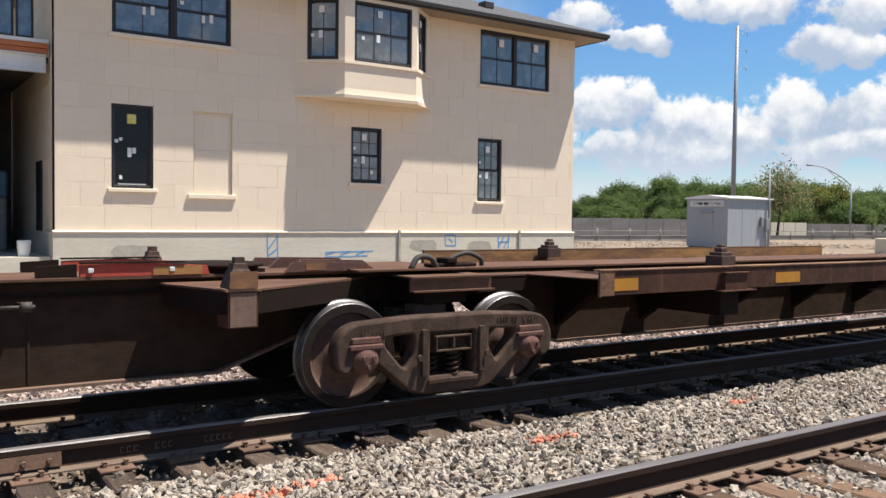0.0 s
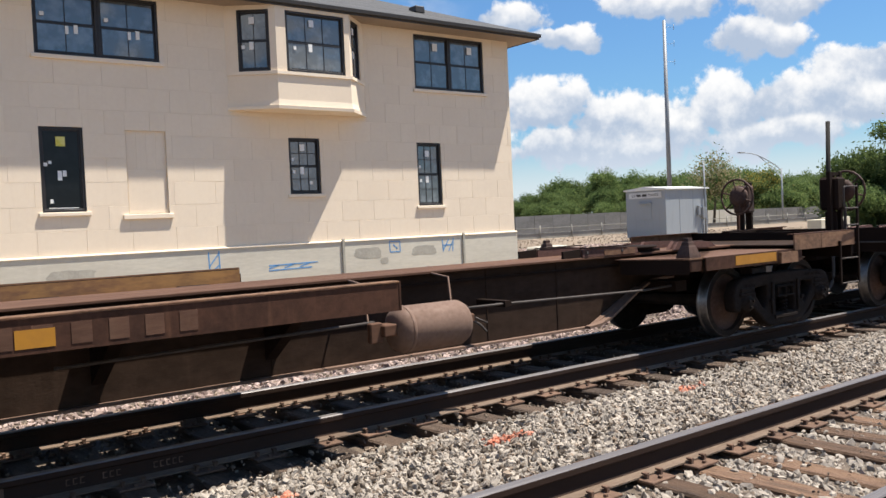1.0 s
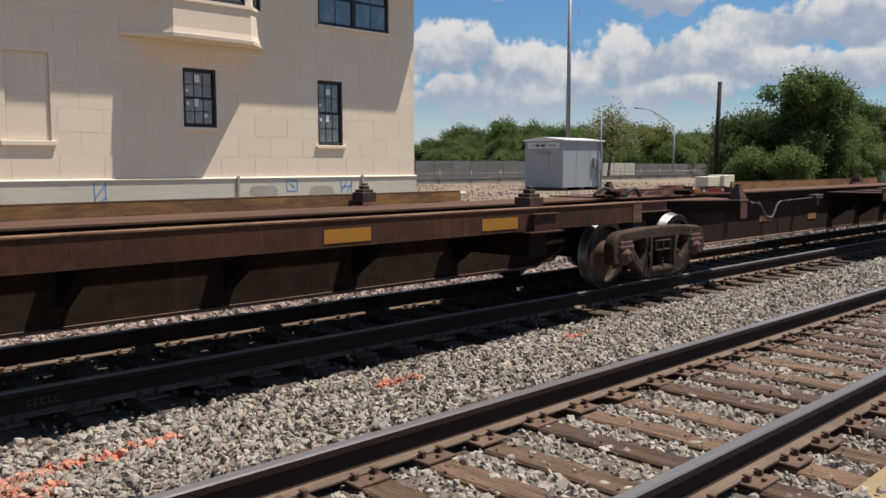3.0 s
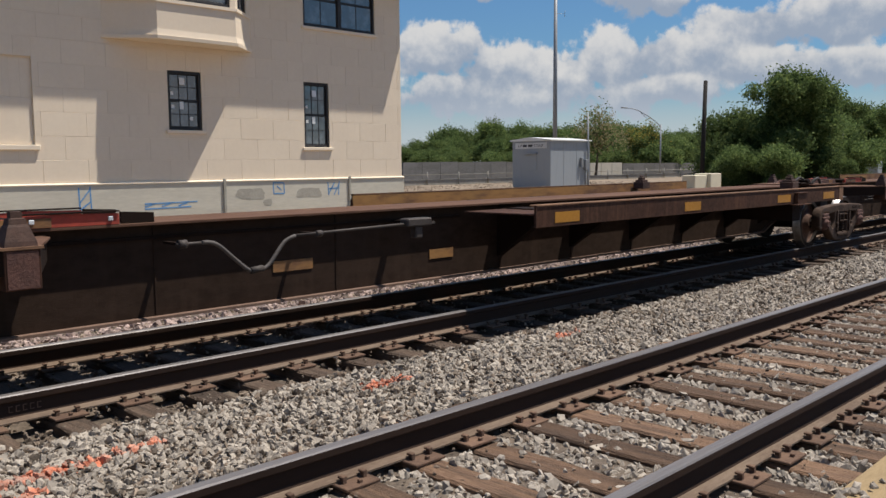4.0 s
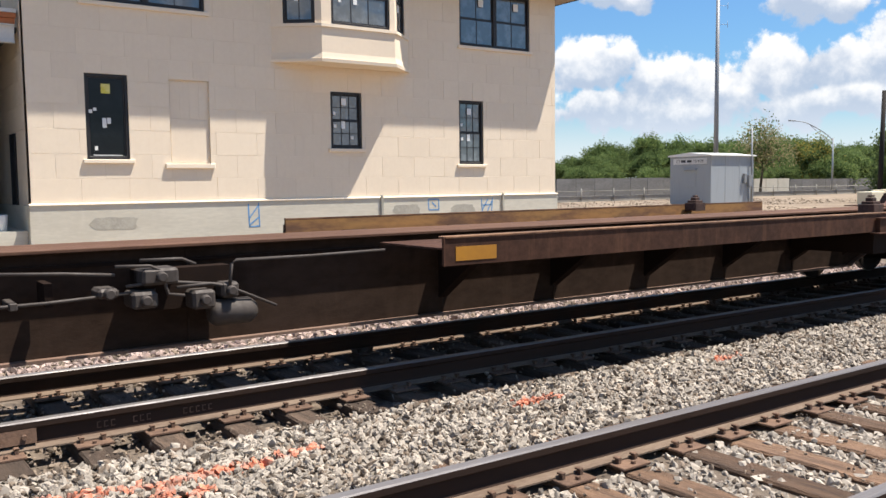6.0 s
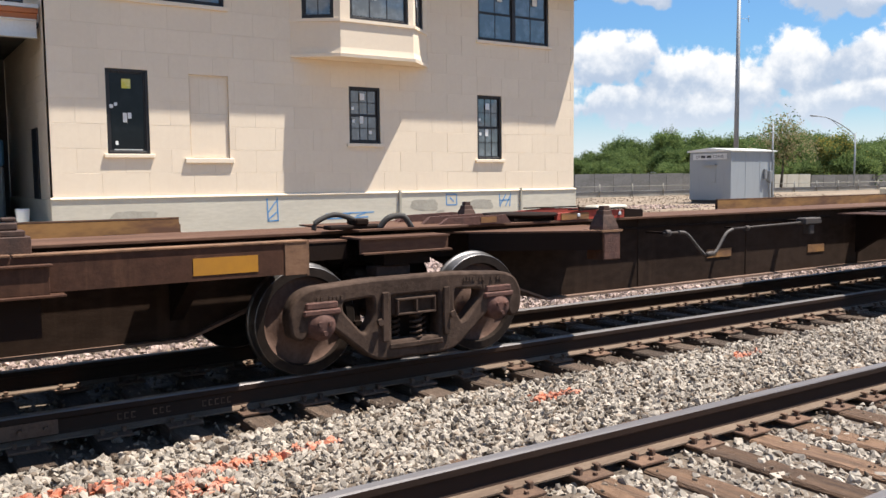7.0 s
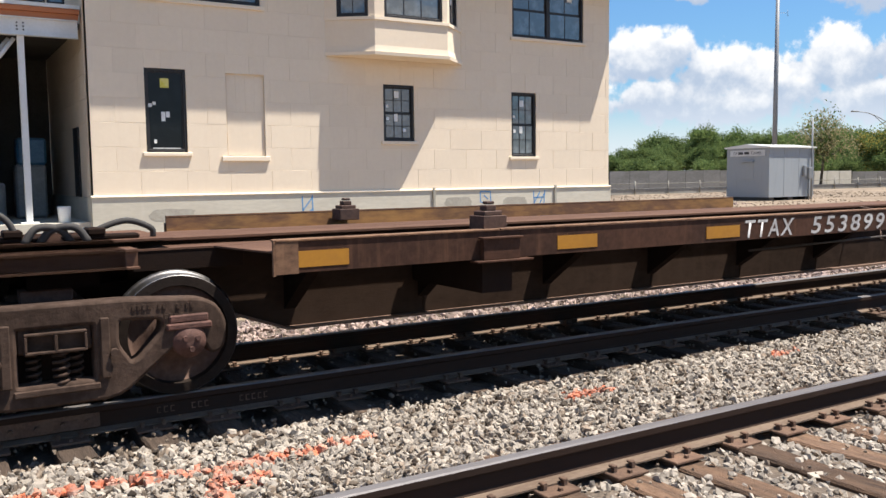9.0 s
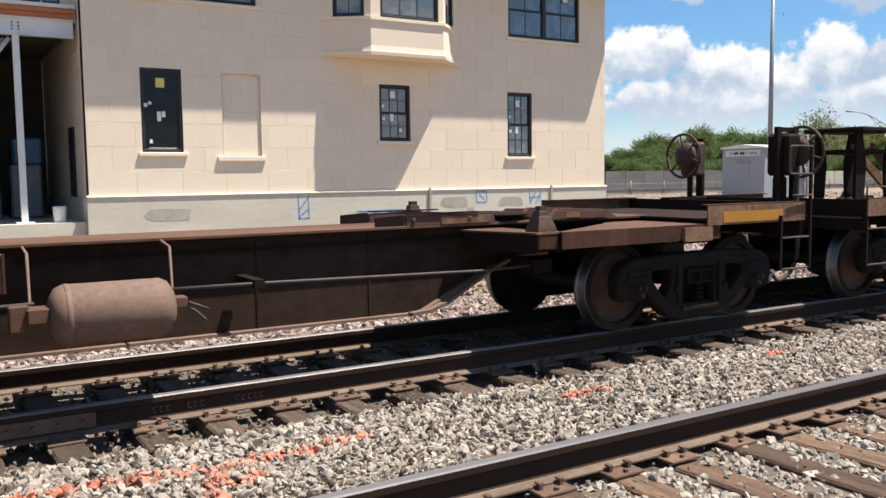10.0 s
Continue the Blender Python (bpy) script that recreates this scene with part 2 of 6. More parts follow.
worn_yellow = surface("worn_yellow", (0.33, 0.165, 0.05), 0.8, second=(0.12, 0.058, 0.033), amount=1.0, coarse=1.1, fine=6, stretch=(0.6, 2, 2), bump=0.15)
reflector = surface("reflector", (0.391, 0.1742, 0.0136), 0.5, second=(0.306, 0.1318, 0.017), amount=0.6, coarse=3, bump=0.02)
red_oxide = surface("red_oxide", (0.42, 0.055, 0.03), 0.7, second=(0.24, 0.045, 0.028), amount=0.8, coarse=1.6, bump=0.1)
cast_rust = surface("cast_rust", (0.078, 0.049, 0.035), 0.88, second=(0.034, 0.0205, 0.0142), amount=0.95, coarse=2.6, fine=14, bump=0.25, bump_scale=38, spec=0.2, streak=(0.025, 0.016, 0.012, 0.5))
pedestal_rust = surface("pedestal_rust", (0.075, 0.038, 0.026), 0.8, second=(0.035, 0.02, 0.015), amount=0.8, coarse=6, fine=30, bump=0.2)
# end-truck copies of cast_rust and wheel_dark: grime plus the platform's shade in the colour
grimy_shaded_cast = surface("grimy_shaded_cast", (0.02, 0.0135, 0.0105), 0.85, second=(0.011, 0.0078, 0.0064), amount=0.8, coarse=3.5, fine=30, bump=0.3, bump_scale=45, spec=0.15)
grimy_shaded_wheel = surface("grimy_shaded_wheel", (0.03, 0.02, 0.015), 0.75, second=(0.013, 0.0088, 0.007), amount=0.9, coarse=3, fine=25, bump=0.15, spec=0.2)
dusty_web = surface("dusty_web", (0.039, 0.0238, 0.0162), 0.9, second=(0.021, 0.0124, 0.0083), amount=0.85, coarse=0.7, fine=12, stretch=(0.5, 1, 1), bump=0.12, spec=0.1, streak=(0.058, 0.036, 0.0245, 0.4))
wheel_plate = surface("wheel_plate", (0.125, 0.078, 0.06), 0.88, second=(0.07, 0.04, 0.03), amount=0.8, coarse=4, fine=25, bump=0.2, spec=0.15)
pink_stone = surface("pink_stone", (0.36, 0.27, 0.235), 0.95, second=(0.22, 0.165, 0.14), amount=0.8, coarse=3, fine=45, bump=0.35, bump_scale=80, island=0.5)
hose_grey = surface("hose_grey", (0.105, 0.09, 0.08), 0.7, second=(0.05, 0.041, 0.036), amount=0.7, coarse=9, bump=0.1)
bearing_red = surface("bearing_red", (0.115, 0.052, 0.038), 0.85, second=(0.06, 0.03, 0.023), amount=0.8, coarse=5, fine=30, bump=0.3)
wheel_dark = surface("wheel_dark", (0.023, 0.015, 0.011), 0.78, second=(0.012, 0.008, 0.006), amount=0.8, coarse=3, fine=25, bump=0.2, spec=0.15)
wheel_tread = surface("wheel_tread", (0.22, 0.21, 0.205), 0.42, metal=1.0, second=(0.12, 0.108, 0.10), amount=0.7, coarse=8, bump=0.04)
tank_brown = surface("tank_brown", (0.175, 0.108, 0.077), 0.82, second=(0.115, 0.069, 0.048), amount=0.7, coarse=2.5, bump=0.12, streak=(0.09, 0.053, 0.037, 0.35))
pipe_steel = surface("pipe_steel", (0.062, 0.05, 0.043), 0.7, metal=0.15, second=(0.034, 0.026, 0.021), coarse=6, bump=0.05)
rubber = surface("rubber", (0.035, 0.032, 0.030), 0.8, second=(0.07, 0.06, 0.05), coarse=5)
white_spray = surface("white_spray", (0.55, 0.53, 0.51), 0.85, second=(0.26, 0.235, 0.22), amount=0.85, coarse=7, fine=40, bump=0)
dull_sign = surface("dull_sign", (0.62, 0.63, 0.63), 0.6, bump=0)
dark_print = surface("dark_print", (0.05, 0.05, 0.055), 0.7, bump=0)


def foliage(name, light, dark):
    """Leaves: two greens varied leaf by leaf, with light coming through."""
    m = bpy.data.materials.new(name)
    m.use_nodes = True
    g = Tree(m.node_tree)
    rnd = g.n("ShaderNodeNewGeometry").outputs["Random Per Island"]
    vec = g.n("ShaderNodeTexCoord").outputs["Object"]
    obj = g.n("ShaderNodeObjectInfo").outputs["Random"]
    fac = g.math("ADD", g.math("MULTIPLY", rnd, 0.5), g.math("MULTIPLY", g.noise(vec, 0.5), 0.5))
    col = g.mix(fac, dark, light)
    col = g.n("ShaderNodeHueSaturation", {"Value": g.n("ShaderNodeMapRange", {0: obj, 3: 0.8, 4: 1.2}).outputs[0], "Color": col}).outputs[0]
    a = g.n("ShaderNodeBsdfPrincipled", {"Base Color": col, "Roughness": 0.75, "Specular IOR Level": 0.12})
    b = g.n("ShaderNodeBsdfTranslucent", {"Color": col})
    mix = g.n("ShaderNodeMixShader", {0: 0.48, 1: a.outputs[0], 2: b.outputs[0]})
    g.t.links.new(mix.outputs[0], g.n("ShaderNodeOutputMaterial").inputs[0])
    return m


leaf_mid = foliage("leaf_mid", (0.135, 0.19, 0.062), (0.046, 0.078, 0.028))
leaf_light = foliage("leaf_light", (0.225, 0.28, 0.095), (0.082, 0.125, 0.043))
leaf_dry = foliage("leaf_dry", (0.293, 0.246, 0.133), (0.16, 0.154, 0.08))
leaf_gold = foliage("leaf_gold", (0.427, 0.333, 0.08), (0.2, 0.2, 0.0534))
bark = surface("bark", (0.10, 0.08, 0.06), 0.95, second=(0.06, 0.048, 0.036), stretch=(4, 4, 0.6), bump=0.5)


# ---- mesh helpers ----
def part(name, bm, material, parent=None, label=""):
    """Links a bmesh (or a mesh) as one object under a thing or a part."""
    if isinstance(bm, bmesh.types.BMesh):
        bmesh.ops.recalc_face_normals(bm, faces=bm.faces)
        me = bpy.data.meshes.new(name)
        bm.to_mesh(me)
        bm.free()
    else:
        me = bm
    if material and not me.materials:
        me.materials.append(material)
    ob = new(name, me)
    ob.parent = parent
    if label:
        tagged(ob, label)
    return ob


def box(bm, x0, x1, y0, y1, z0, z1, bevel=0.0):
    v = [bm.verts.new(p) for p in ((x0, y0, z0), (x1, y0, z0), (x1, y1, z0), (x0, y1, z0), (x0, y0, z1), (x1, y0, z1), (x1, y1, z1), (x0, y1, z1))]
    fs = [bm.faces.new([v[i] for i in f]) for f in ((0, 3, 2, 1), (4, 5, 6, 7), (0, 1, 5, 4), (1, 2, 6, 5), (2, 3, 7, 6), (3, 0, 4, 7))]
    if bevel:
        es = list({e for f in fs for e in f.edges})
        bmesh.ops.bevel(bm, geom=es, offset=bevel, segments=1, affect="EDGES", profile=0.7)
    return bm


def boxes(*args, bevel=0.0):
    bm = bmesh.new()
    for a in args:
        x0, x1 = sorted(a[0:2])
        y0, y1 = sorted(a[2:4])
        box(bm, x0, x1, y0, y1, a[4], a[5], bevel)
    return bm


def prism(bm, poly, axis, a, b):
    """Extrudes a polygon along an axis from a to b. Polygon points are the two other coordinates in order."""
    def at(p, w):
        q = list(p)
        q.insert("xyz".index(axis), w)
        return q
    lo = [bm.verts.new(at(p, a)) for p in poly]
    hi = [bm.verts.new(at(p, b)) for p in poly]
    bm.faces.new(lo[::-1])
    bm.faces.new(hi)
    for i in range(len(poly)):
        j = (i + 1) % len(poly)
        bm.faces.new((lo[i], lo[j], hi[j], hi[i]))
    return bm


def tube(bm, pts, r, n=8, r_end=None):
    pts = [Vector(p) for p in pts]
    rings = []
    for i, p in enumerate(pts):
        d = (pts[min(i + 1, len(pts) - 1)] - pts[max(i - 1, 0)]).normalized()
        u = d.cross(Vector((0, 0, 1)) if abs(d.z) < 0.9 else Vector((1, 0, 0))).normalized()
        w = d.cross(u)
        rr = r if r_end is None else r + (r_end - r) * i / (len(pts) - 1)
        rings.append([bm.verts.new(p + rr * (math.cos(k * math.tau / n) * u + math.sin(k * math.tau / n) * w)) for k in range(n)])
    for a, b in zip(rings, rings[1:]):
        for k in range(n):
            f = bm.faces.new((a[k], a[(k + 1) % n], b[(k + 1) % n], b[k]))
            f.smooth = True
    bm.faces.new(rings[0][::-1])
    bm.faces.new(rings[-1])
    return bm


def lathe(bm, profile, axis="y", n=32, centre=(0, 0, 0)):
    """Turns a profile of (along, radius) round an axis through centre."""
    rings = []
    for a, r in profile:
        ring = []
        for k in range(n):
            c, s = math.cos(k * math.tau / n) * r, math.sin(k * math.tau / n) * r
            p = {"x": (a, c, s), "y": (c, a, s), "z": (c, s, a)}[axis]
            ring.append(bm.verts.new(Vector(p) + Vector(centre)))
        rings.append(ring)
    for a, b in zip(rings, rings[1:]):
        for k in range(n):
            f = bm.faces.new((a[k], a[(k + 1) % n], b[(k + 1) % n], b[k]))
            f.smooth = True
    bm.faces.new(rings[0][::-1])
    bm.faces.new(rings[-1])
    return bm


def smooth_line(pts, steps=5):
    """A Catmull-Rom line through points."""
    p = [Vector(q) for q in pts]
    p = [2 * p[0] - p[1]] + p + [2 * p[-1] - p[-2]]
    out = []
    for a, b, c, d in zip(p, p[1:], p[2:], p[3:]):
        for k in range(steps):
            t = k / steps
            out.append(0.5 * (2 * b + (c - a) * t + (2 * a - 5 * b + 4 * c - d) * t * t + (3 * b - a - 3 * c + d) * t ** 3))
    return out + [p[-2]]


def cut_plate(outlines, depth, bevel=0.0):
    """A flat plate in x and z with holes, depth along y, its edges rounded. Returns a mesh."""
    cu = bpy.data.curves.new("plate", "CURVE")
    cu.dimensions, cu.fill_mode, cu.extrude, cu.bevel_depth, cu.bevel_resolution = "2D", "BOTH", depth / 2 - bevel, bevel, 1
    for line in outlines:
        sp = cu.splines.new("POLY")
        sp.points.add(len(line) - 1)
        for q, (x, z) in zip(sp.points, line):
            q.co = (x, z, 0, 1)
        sp.use_cyclic_u = True
    ob = new("plate", cu)
    bpy.context.view_layer.update()
    me = bpy.data.meshes.new_from_object(ob.evaluated_get(bpy.context.evaluated_depsgraph_get()))
    bpy.data.objects.remove(ob)
    me.transform(Matrix.Rotation(radians(90), 4, "X"))
    me.materials.clear()
    return me


def round_poly(pts, r, seg=3):
    """Rounds a polygon's corners by about r."""
    out = []
    n = len(pts)
    for i in range(n):
        p, a, b = Vector(pts[i]), Vector(pts[i - 1]), Vector(pts[(i + 1) % n])
        da, db = (a - p), (b - p)
        k = min(r, da.length * 0.45, db.length * 0.45)
        s, e = p + da.normalized() * k, p + db.normalized() * k
        for j in range(seg + 1):
            t = j / seg
            q = (1 - t) ** 2 * s + 2 * t * (1 - t) * p + t * t * e
            out.append((q.x, q.y))
    return out


def letter(text, height, slant=0.16):
    """Lettering in the built-in font as a mesh in x and z."""
    cu = bpy.data.curves.new("lettering", "FONT")
    cu.body, cu.size, cu.space_character, cu.offset, cu.shear = text, height / 0.7, 1.25, 0.0025, slant
    ob = new("lettering", cu)
    bpy.context.view_layer.update()
    me = bpy.data.meshes.new_from_object(ob.evaluated_get(bpy.context.evaluated_depsgraph_get()))
    bpy.data.objects.remove(ob)
    me.transform(Matrix.Rotation(radians(90), 4, "X"))
    me.materials.clear()
    return me


def thing(name, label, category, group="", kind="", at=(0, 0, 0)):
    ob = new(name)
    ob.location = at
    ob.empty_display_size = 0.2
    return tagged(ob, label, category, group, kind)


# ---- ground, ballast, tracks ----
N1, N2, F1, F2 = 2.263, 3.768, 6.182, 7.687      # rail lines
NEAR_C, FAR_C = (N1 + N2) / 2, (F1 + F2) / 2
TIE_TOP = -0.205


def build_ground():
    bm = bmesh.new()
    ys = [(-2500, -0.28), (0.0, -0.30), (9.0, -0.34), (10.4, -0.05), (12.0, 0.0), (2500, 0.0)]
    xs = [-2500, -40, 0, 40, 120, 2500]
    grid = [[bm.verts.new((x, y, z)) for y, z in ys] for x in xs]
    for a, b in zip(grid, grid[1:]):
        for k in range(len(ys) - 1):
            bm.faces.new((a[k], b[k], b[k + 1], a[k + 1]))
    tagged(part("ground", bm, dirt), "bare tan dirt and gravel beside the railway", "ground", kind="structure")
    bm = bmesh.new()
    ys = [(0.2, -0.31), (1.2, -0.245), (5.0, -0.235), (5.55, -0.245), (5.85, -0.30), (8.0, -0.30), (8.4, -0.245), (8.9, -0.235), (9.9, -0.16)]
    xs = [-60, -4] + [i * 0.25 for i in range(-15, 160)] + [60, 90, 400]
    grid = [[bm.verts.new((x, y, z + (0.02 * noise.noise((x * 1.7, y * 2.1, 0)) if abs(x) < 50 else 0))) for y, z in ys] for x in xs]
    for a, b in zip(grid, grid[1:]):
        for k in range(len(ys) - 1):
            bm.faces.new((a[k], b[k], b[k + 1], a[k + 1]))
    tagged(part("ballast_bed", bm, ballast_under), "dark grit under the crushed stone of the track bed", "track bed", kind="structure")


build_ground()


def rail_mesh(x0, x1):
    """A T rail in three materials: web, foot and polished head, its top at z 0."""
    prof = [(-0.076, -0.186), (-0.076, -0.176), (-0.020, -0.158), (-0.009, -0.140), (-0.009, -0.062), (-0.036, -0.046), (-0.037, -0.010), (-0.030, -0.001), (0.0, 0.0)]
    prof = prof + [(-y, z) for y, z in prof[-2::-1]]
    bm = bmesh.new()
    xs = [x0] + [x for x in range(-20, 120, 4) if x0 < x < x1] + [x1]
    rings = [[bm.verts.new((x, y, z)) for y, z in prof] for x in xs]
    n = len(prof)
    for a, b in zip(rings, rings[1:]):
        for k in range(n):
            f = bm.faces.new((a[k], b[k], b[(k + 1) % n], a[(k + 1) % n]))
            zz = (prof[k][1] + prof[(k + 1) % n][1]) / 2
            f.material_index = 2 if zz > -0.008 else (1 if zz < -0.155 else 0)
    bm.faces.new(rings[0])
    bm.faces.new(rings[-1][::-1])
    bmesh.ops.recalc_face_normals(bm, faces=bm.faces)
    me = bpy.data.meshes.new("rail")
    bm.to_mesh(me)
    bm.free()
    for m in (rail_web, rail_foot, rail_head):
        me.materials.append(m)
    return me


def plate_mesh():
    bm = boxes((-0.118, 0.118, -0.19, 0.19, -0.205, -0.187), bevel=0.004)
    for y in (-0.10, 0.10):
        for x in (-0.07, 0.07):
            box(bm, x - 0.011, x + 0.011, y - 0.014, y + 0.014, -0.19, -0.150)
            s = 1 if y < 0 else -1
            box(bm, x - 0.017, x + 0.017, min(y - 0.014 * s, y + 0.03 * s), max(y - 0.014 * s, y + 0.03 * s), -0.162, -0.147, 0.004)
    for y in (-0.155, 0.155):
        box(bm, -0.012, 0.012, y - 0.012, y + 0.012, -0.19, -0.168, 0.003)
    me = bpy.data.meshes.new("tie_plate")
    bmesh.ops.recalc_face_normals(bm, faces=bm.faces)
    bm.to_mesh(me)
    bm.free()
    me.materials.append(plate_rust)
    return me


def tie_mesh(seed, mat):
    rnd = random.Random(seed)
    bm = bmesh.new()
    n = 9
    rings = []
    for i in range(n):
        y = -1.295 + 2.59 * i / (n - 1)
        w = 0.108 + rnd.uniform(-0.006, 0.004)
        top = TIE_TOP + rnd.uniform(-0.008, 0.002)
        rings.append([bm.verts.new(p) for p in ((-w, y, TIE_TOP - 0.17), (w, y, TIE_TOP - 0.17), (w, y, top - 0.015), (w - 0.014, y, top), (rnd.uniform(-0.02, 0.02), y, top - rnd.uniform(0, 0.006)), (-w + 0.014, y, top), (-w, y, top - 0.015))])
    for a, b in zip(rings, rings[1:]):
        for k in range(7):
            bm.faces.new((a[k], a[(k + 1) % 7], b[(k + 1) % 7], b[k]))
    bm.faces.new(rings[0][::-1])
    bm.faces.new(rings[-1])
    bmesh.ops.recalc_face_normals(bm, faces=bm.faces)
    me = bpy.data.meshes.new("tie")
    bm.to_mesh(me)
    bm.free()
    me.materials.append(mat)
    return me


PLATE = plate_mesh()
TIE_AT = {}


def build_track(label, yc, mat, seed, phase, step):
    rnd = random.Random(seed)
    track = thing("railway_track", label, "railway track", "parallel tracks", "structure")
    for y in (yc - 0.7525, yc + 0.7525):
        ob = part("rail", rail_mesh(-60, 420), None, track, "steel rail with polished head and rusty foot")
        ob.location.y = y
    ties = [tie_mesh(seed + k, mat) for k in range(5)]
    far = []
    for i in range(int(156 / step)):
        x = -6 + phase + i * step + rnd.uniform(-0.025, 0.025)
        turn = rnd.uniform(-0.015, 0.015)
        TIE_AT.setdefault(yc, []).append(x)
        if x < 62:
            ob = part("tie", rnd.choice(ties), None, track)
            ob.location, ob.rotation_euler = (x, yc + rnd.uniform(-0.05, 0.05), rnd.uniform(-0.012, 0.004)), (0, 0, turn)
        else:
            far.append((x - 0.108, x + 0.108, yc - 1.295, yc + 1.295, TIE_TOP - 0.17, TIE_TOP))
        if -2 < x < 45:
            for y in (yc - 0.7525, yc + 0.7525):
                ob = part("tie_plate", PLATE, None, track)
                ob.location = (x + rnd.uniform(-0.01, 0.01), y, 0)
    tagged(part("tie_row", boxes(*far), mat, track), kind="stuff")
    return track


track_near = build_track("railway track of steel rails on weathered wooden ties", NEAR_C, tie_wood, 11, 0.11, 0.487)
track_far = build_track("railway track of steel rails on dark wooden ties under the train", FAR_C, dark_tie_wood, 23, 0.327, 0.497)


def build_joint():
    bm = bmesh.new()
    prism(bm, [(F1 - 0.05, -0.145), (F1 - 0.012, -0.135), (F1 - 0.012, -0.06), (F1 - 0.038, -0.05)], "x", 0.05, 0.98)
    for i in range(6):
        lathe(bm, [(F1 - 0.075, 0.016), (F1 - 0.04, 0.018)], "y", 8, (0.13 + i * 0.155, 0, -0.1))
    part("joint_bar", bm, plate_rust, track_far, "bolted rusty joint bar on the rail")


build_joint()


def build_rail_brand():
    """Faded raised rolling marks on the web: plain bars in three groups."""
    for x0, n in ((1.36, 3), (1.60, 3), (1.95, 5)):
        for k in range(n):
            x = x0 + k * 0.046
            part("rolling_mark", boxes((x, x + 0.028, F1 - 0.0115, F1 - 0.008, -0.128, -0.122), (x, x + 0.007, F1 - 0.0115, F1 - 0.008, -0.122, -0.090), (x, x + 0.028, F1 - 0.0115, F1 - 0.008, -0.090, -0.084)), plate_rust, track_far)


build_rail_brand()


def stones(name, rects, per_m2, size, material, label, keep=None, seed=1):
    """Crushed stone scattered over rectangles (x0, x1, y0, y1, z), as one mesh of many angular lumps."""
    rs = np.random.RandomState(seed)
    phi = (1 + 5 ** 0.5) / 2
    ico = np.array([(-1, phi, 0), (1, phi, 0), (-1, -phi, 0), (1, -phi, 0), (0, -1, phi), (0, 1, phi), (0, -1, -phi), (0, 1, -phi), (phi, 0, -1), (phi, 0, 1), (-phi, 0, -1), (-phi, 0, 1)]) / 1.902
    tri = np.array([(0, 11, 5), (0, 5, 1), (0, 1, 7), (0, 7, 10), (0, 10, 11), (1, 5, 9), (5, 11, 4), (11, 10, 2), (10, 7, 6), (7, 1, 8), (3, 9, 4), (3, 4, 2), (3, 2, 6), (3, 6, 8), (3, 8, 9), (4, 9, 5), (2, 4, 11), (6, 2, 10), (8, 6, 7), (9, 8, 1)])
    pos = []
    for x0, x1, y0, y1, z in rects:
        k = int((x1 - x0) * (y1 - y0) * per_m2)
        q = np.stack([rs.uniform(x0, x1, k), rs.uniform(y0, y1, k), z + rs.uniform(-0.022, 0.018, k)], 1)
        pos.append(q)
    pos = np.concatenate(pos)
    if keep is not None:
        pos = pos[keep(pos, rs)]
    n = len(pos)
    rad = size * rs.uniform(0.55, 1.25, n)
    lump = ico[None] * rs.uniform(0.5, 1.3, (n, 12, 1)) * rs.uniform(0.5, 1.4, (n, 1, 3))
    cut = rs.normal(size=(n, 3, 3))                       # flat broken faces
    cut /= np.linalg.norm(cut, axis=2)[:, :, None]
    for k in range(3):
        h = np.einsum("nvj,nj->nv", lump, cut[:, k])
        lump = lump - np.maximum(h - 0.42, 0)[:, :, None] * cut[:, None, k]
    a = rs.uniform(0, math.tau, (n, 3))
    c, s = np.cos(a), np.sin(a)
    def turn(v, i, j, k):
        w = v.copy()
        w[..., i] = c[:, None, k] * v[..., i] - s[:, None, k] * v[..., j]
        w[..., j] = s[:, None, k] * v[..., i] + c[:, None, k] * v[..., j]
        return w
    lump = turn(turn(turn(lump, 0, 1, 0), 1, 2, 1), 0, 1, 2)
    verts = (lump * rad[:, None, None] + pos[:, None]).reshape(-1, 3)
    faces = (tri[None] + 12 * np.arange(n)[:, None, None]).reshape(-1, 3)
    me = bpy.data.meshes.new(name)
    me.vertices.add(len(verts))
    me.vertices.foreach_set("co", verts.ravel())
    me.loops.add(faces.size)
    me.loops.foreach_set("vertex_index", faces.ravel())
    me.polygons.add(len(faces))
    me.polygons.foreach_set("loop_start", np.arange(0, faces.size, 3))
    me.polygons.foreach_set("loop_total", np.full(len(faces), 3))
    me.polygons.foreach_set("use_smooth", np.zeros(len(faces), dtype=bool))
    me.update(calc_edges=True)
    me.materials.append(material)
    return tagged(new(name, me), label, "ballast", kind="stuff")


def on_ties(q, rs):
    """Keeps the stones in the cribs and off most of the tie tops, rails and plates."""
    keep = np.minimum.reduce([abs(q[:, 1] - y) for y in (N1, N2, F1, F2)]) > 0.10
    lot = rs.uniform(0, 1, len(q))
    for yc, xs in TIE_AT.items():
        xs = np.array(xs)
        inside = abs(q[:, 1] - yc) < 1.30
        gap = abs(xs[None, np.clip(np.searchsorted((xs[:-1] + xs[1:]) / 2, q[:, 0]), 0, len(xs) - 1)][0] - q[:, 0])
        keep &= ~(inside & (gap < 0.125) & (lot > 0.05))
        drop = 0.055 if yc == FAR_C else 0.02
        q[:, 2] = np.where(inside & (gap >= 0.125), q[:, 2] - drop, q[:, 2])
    return keep


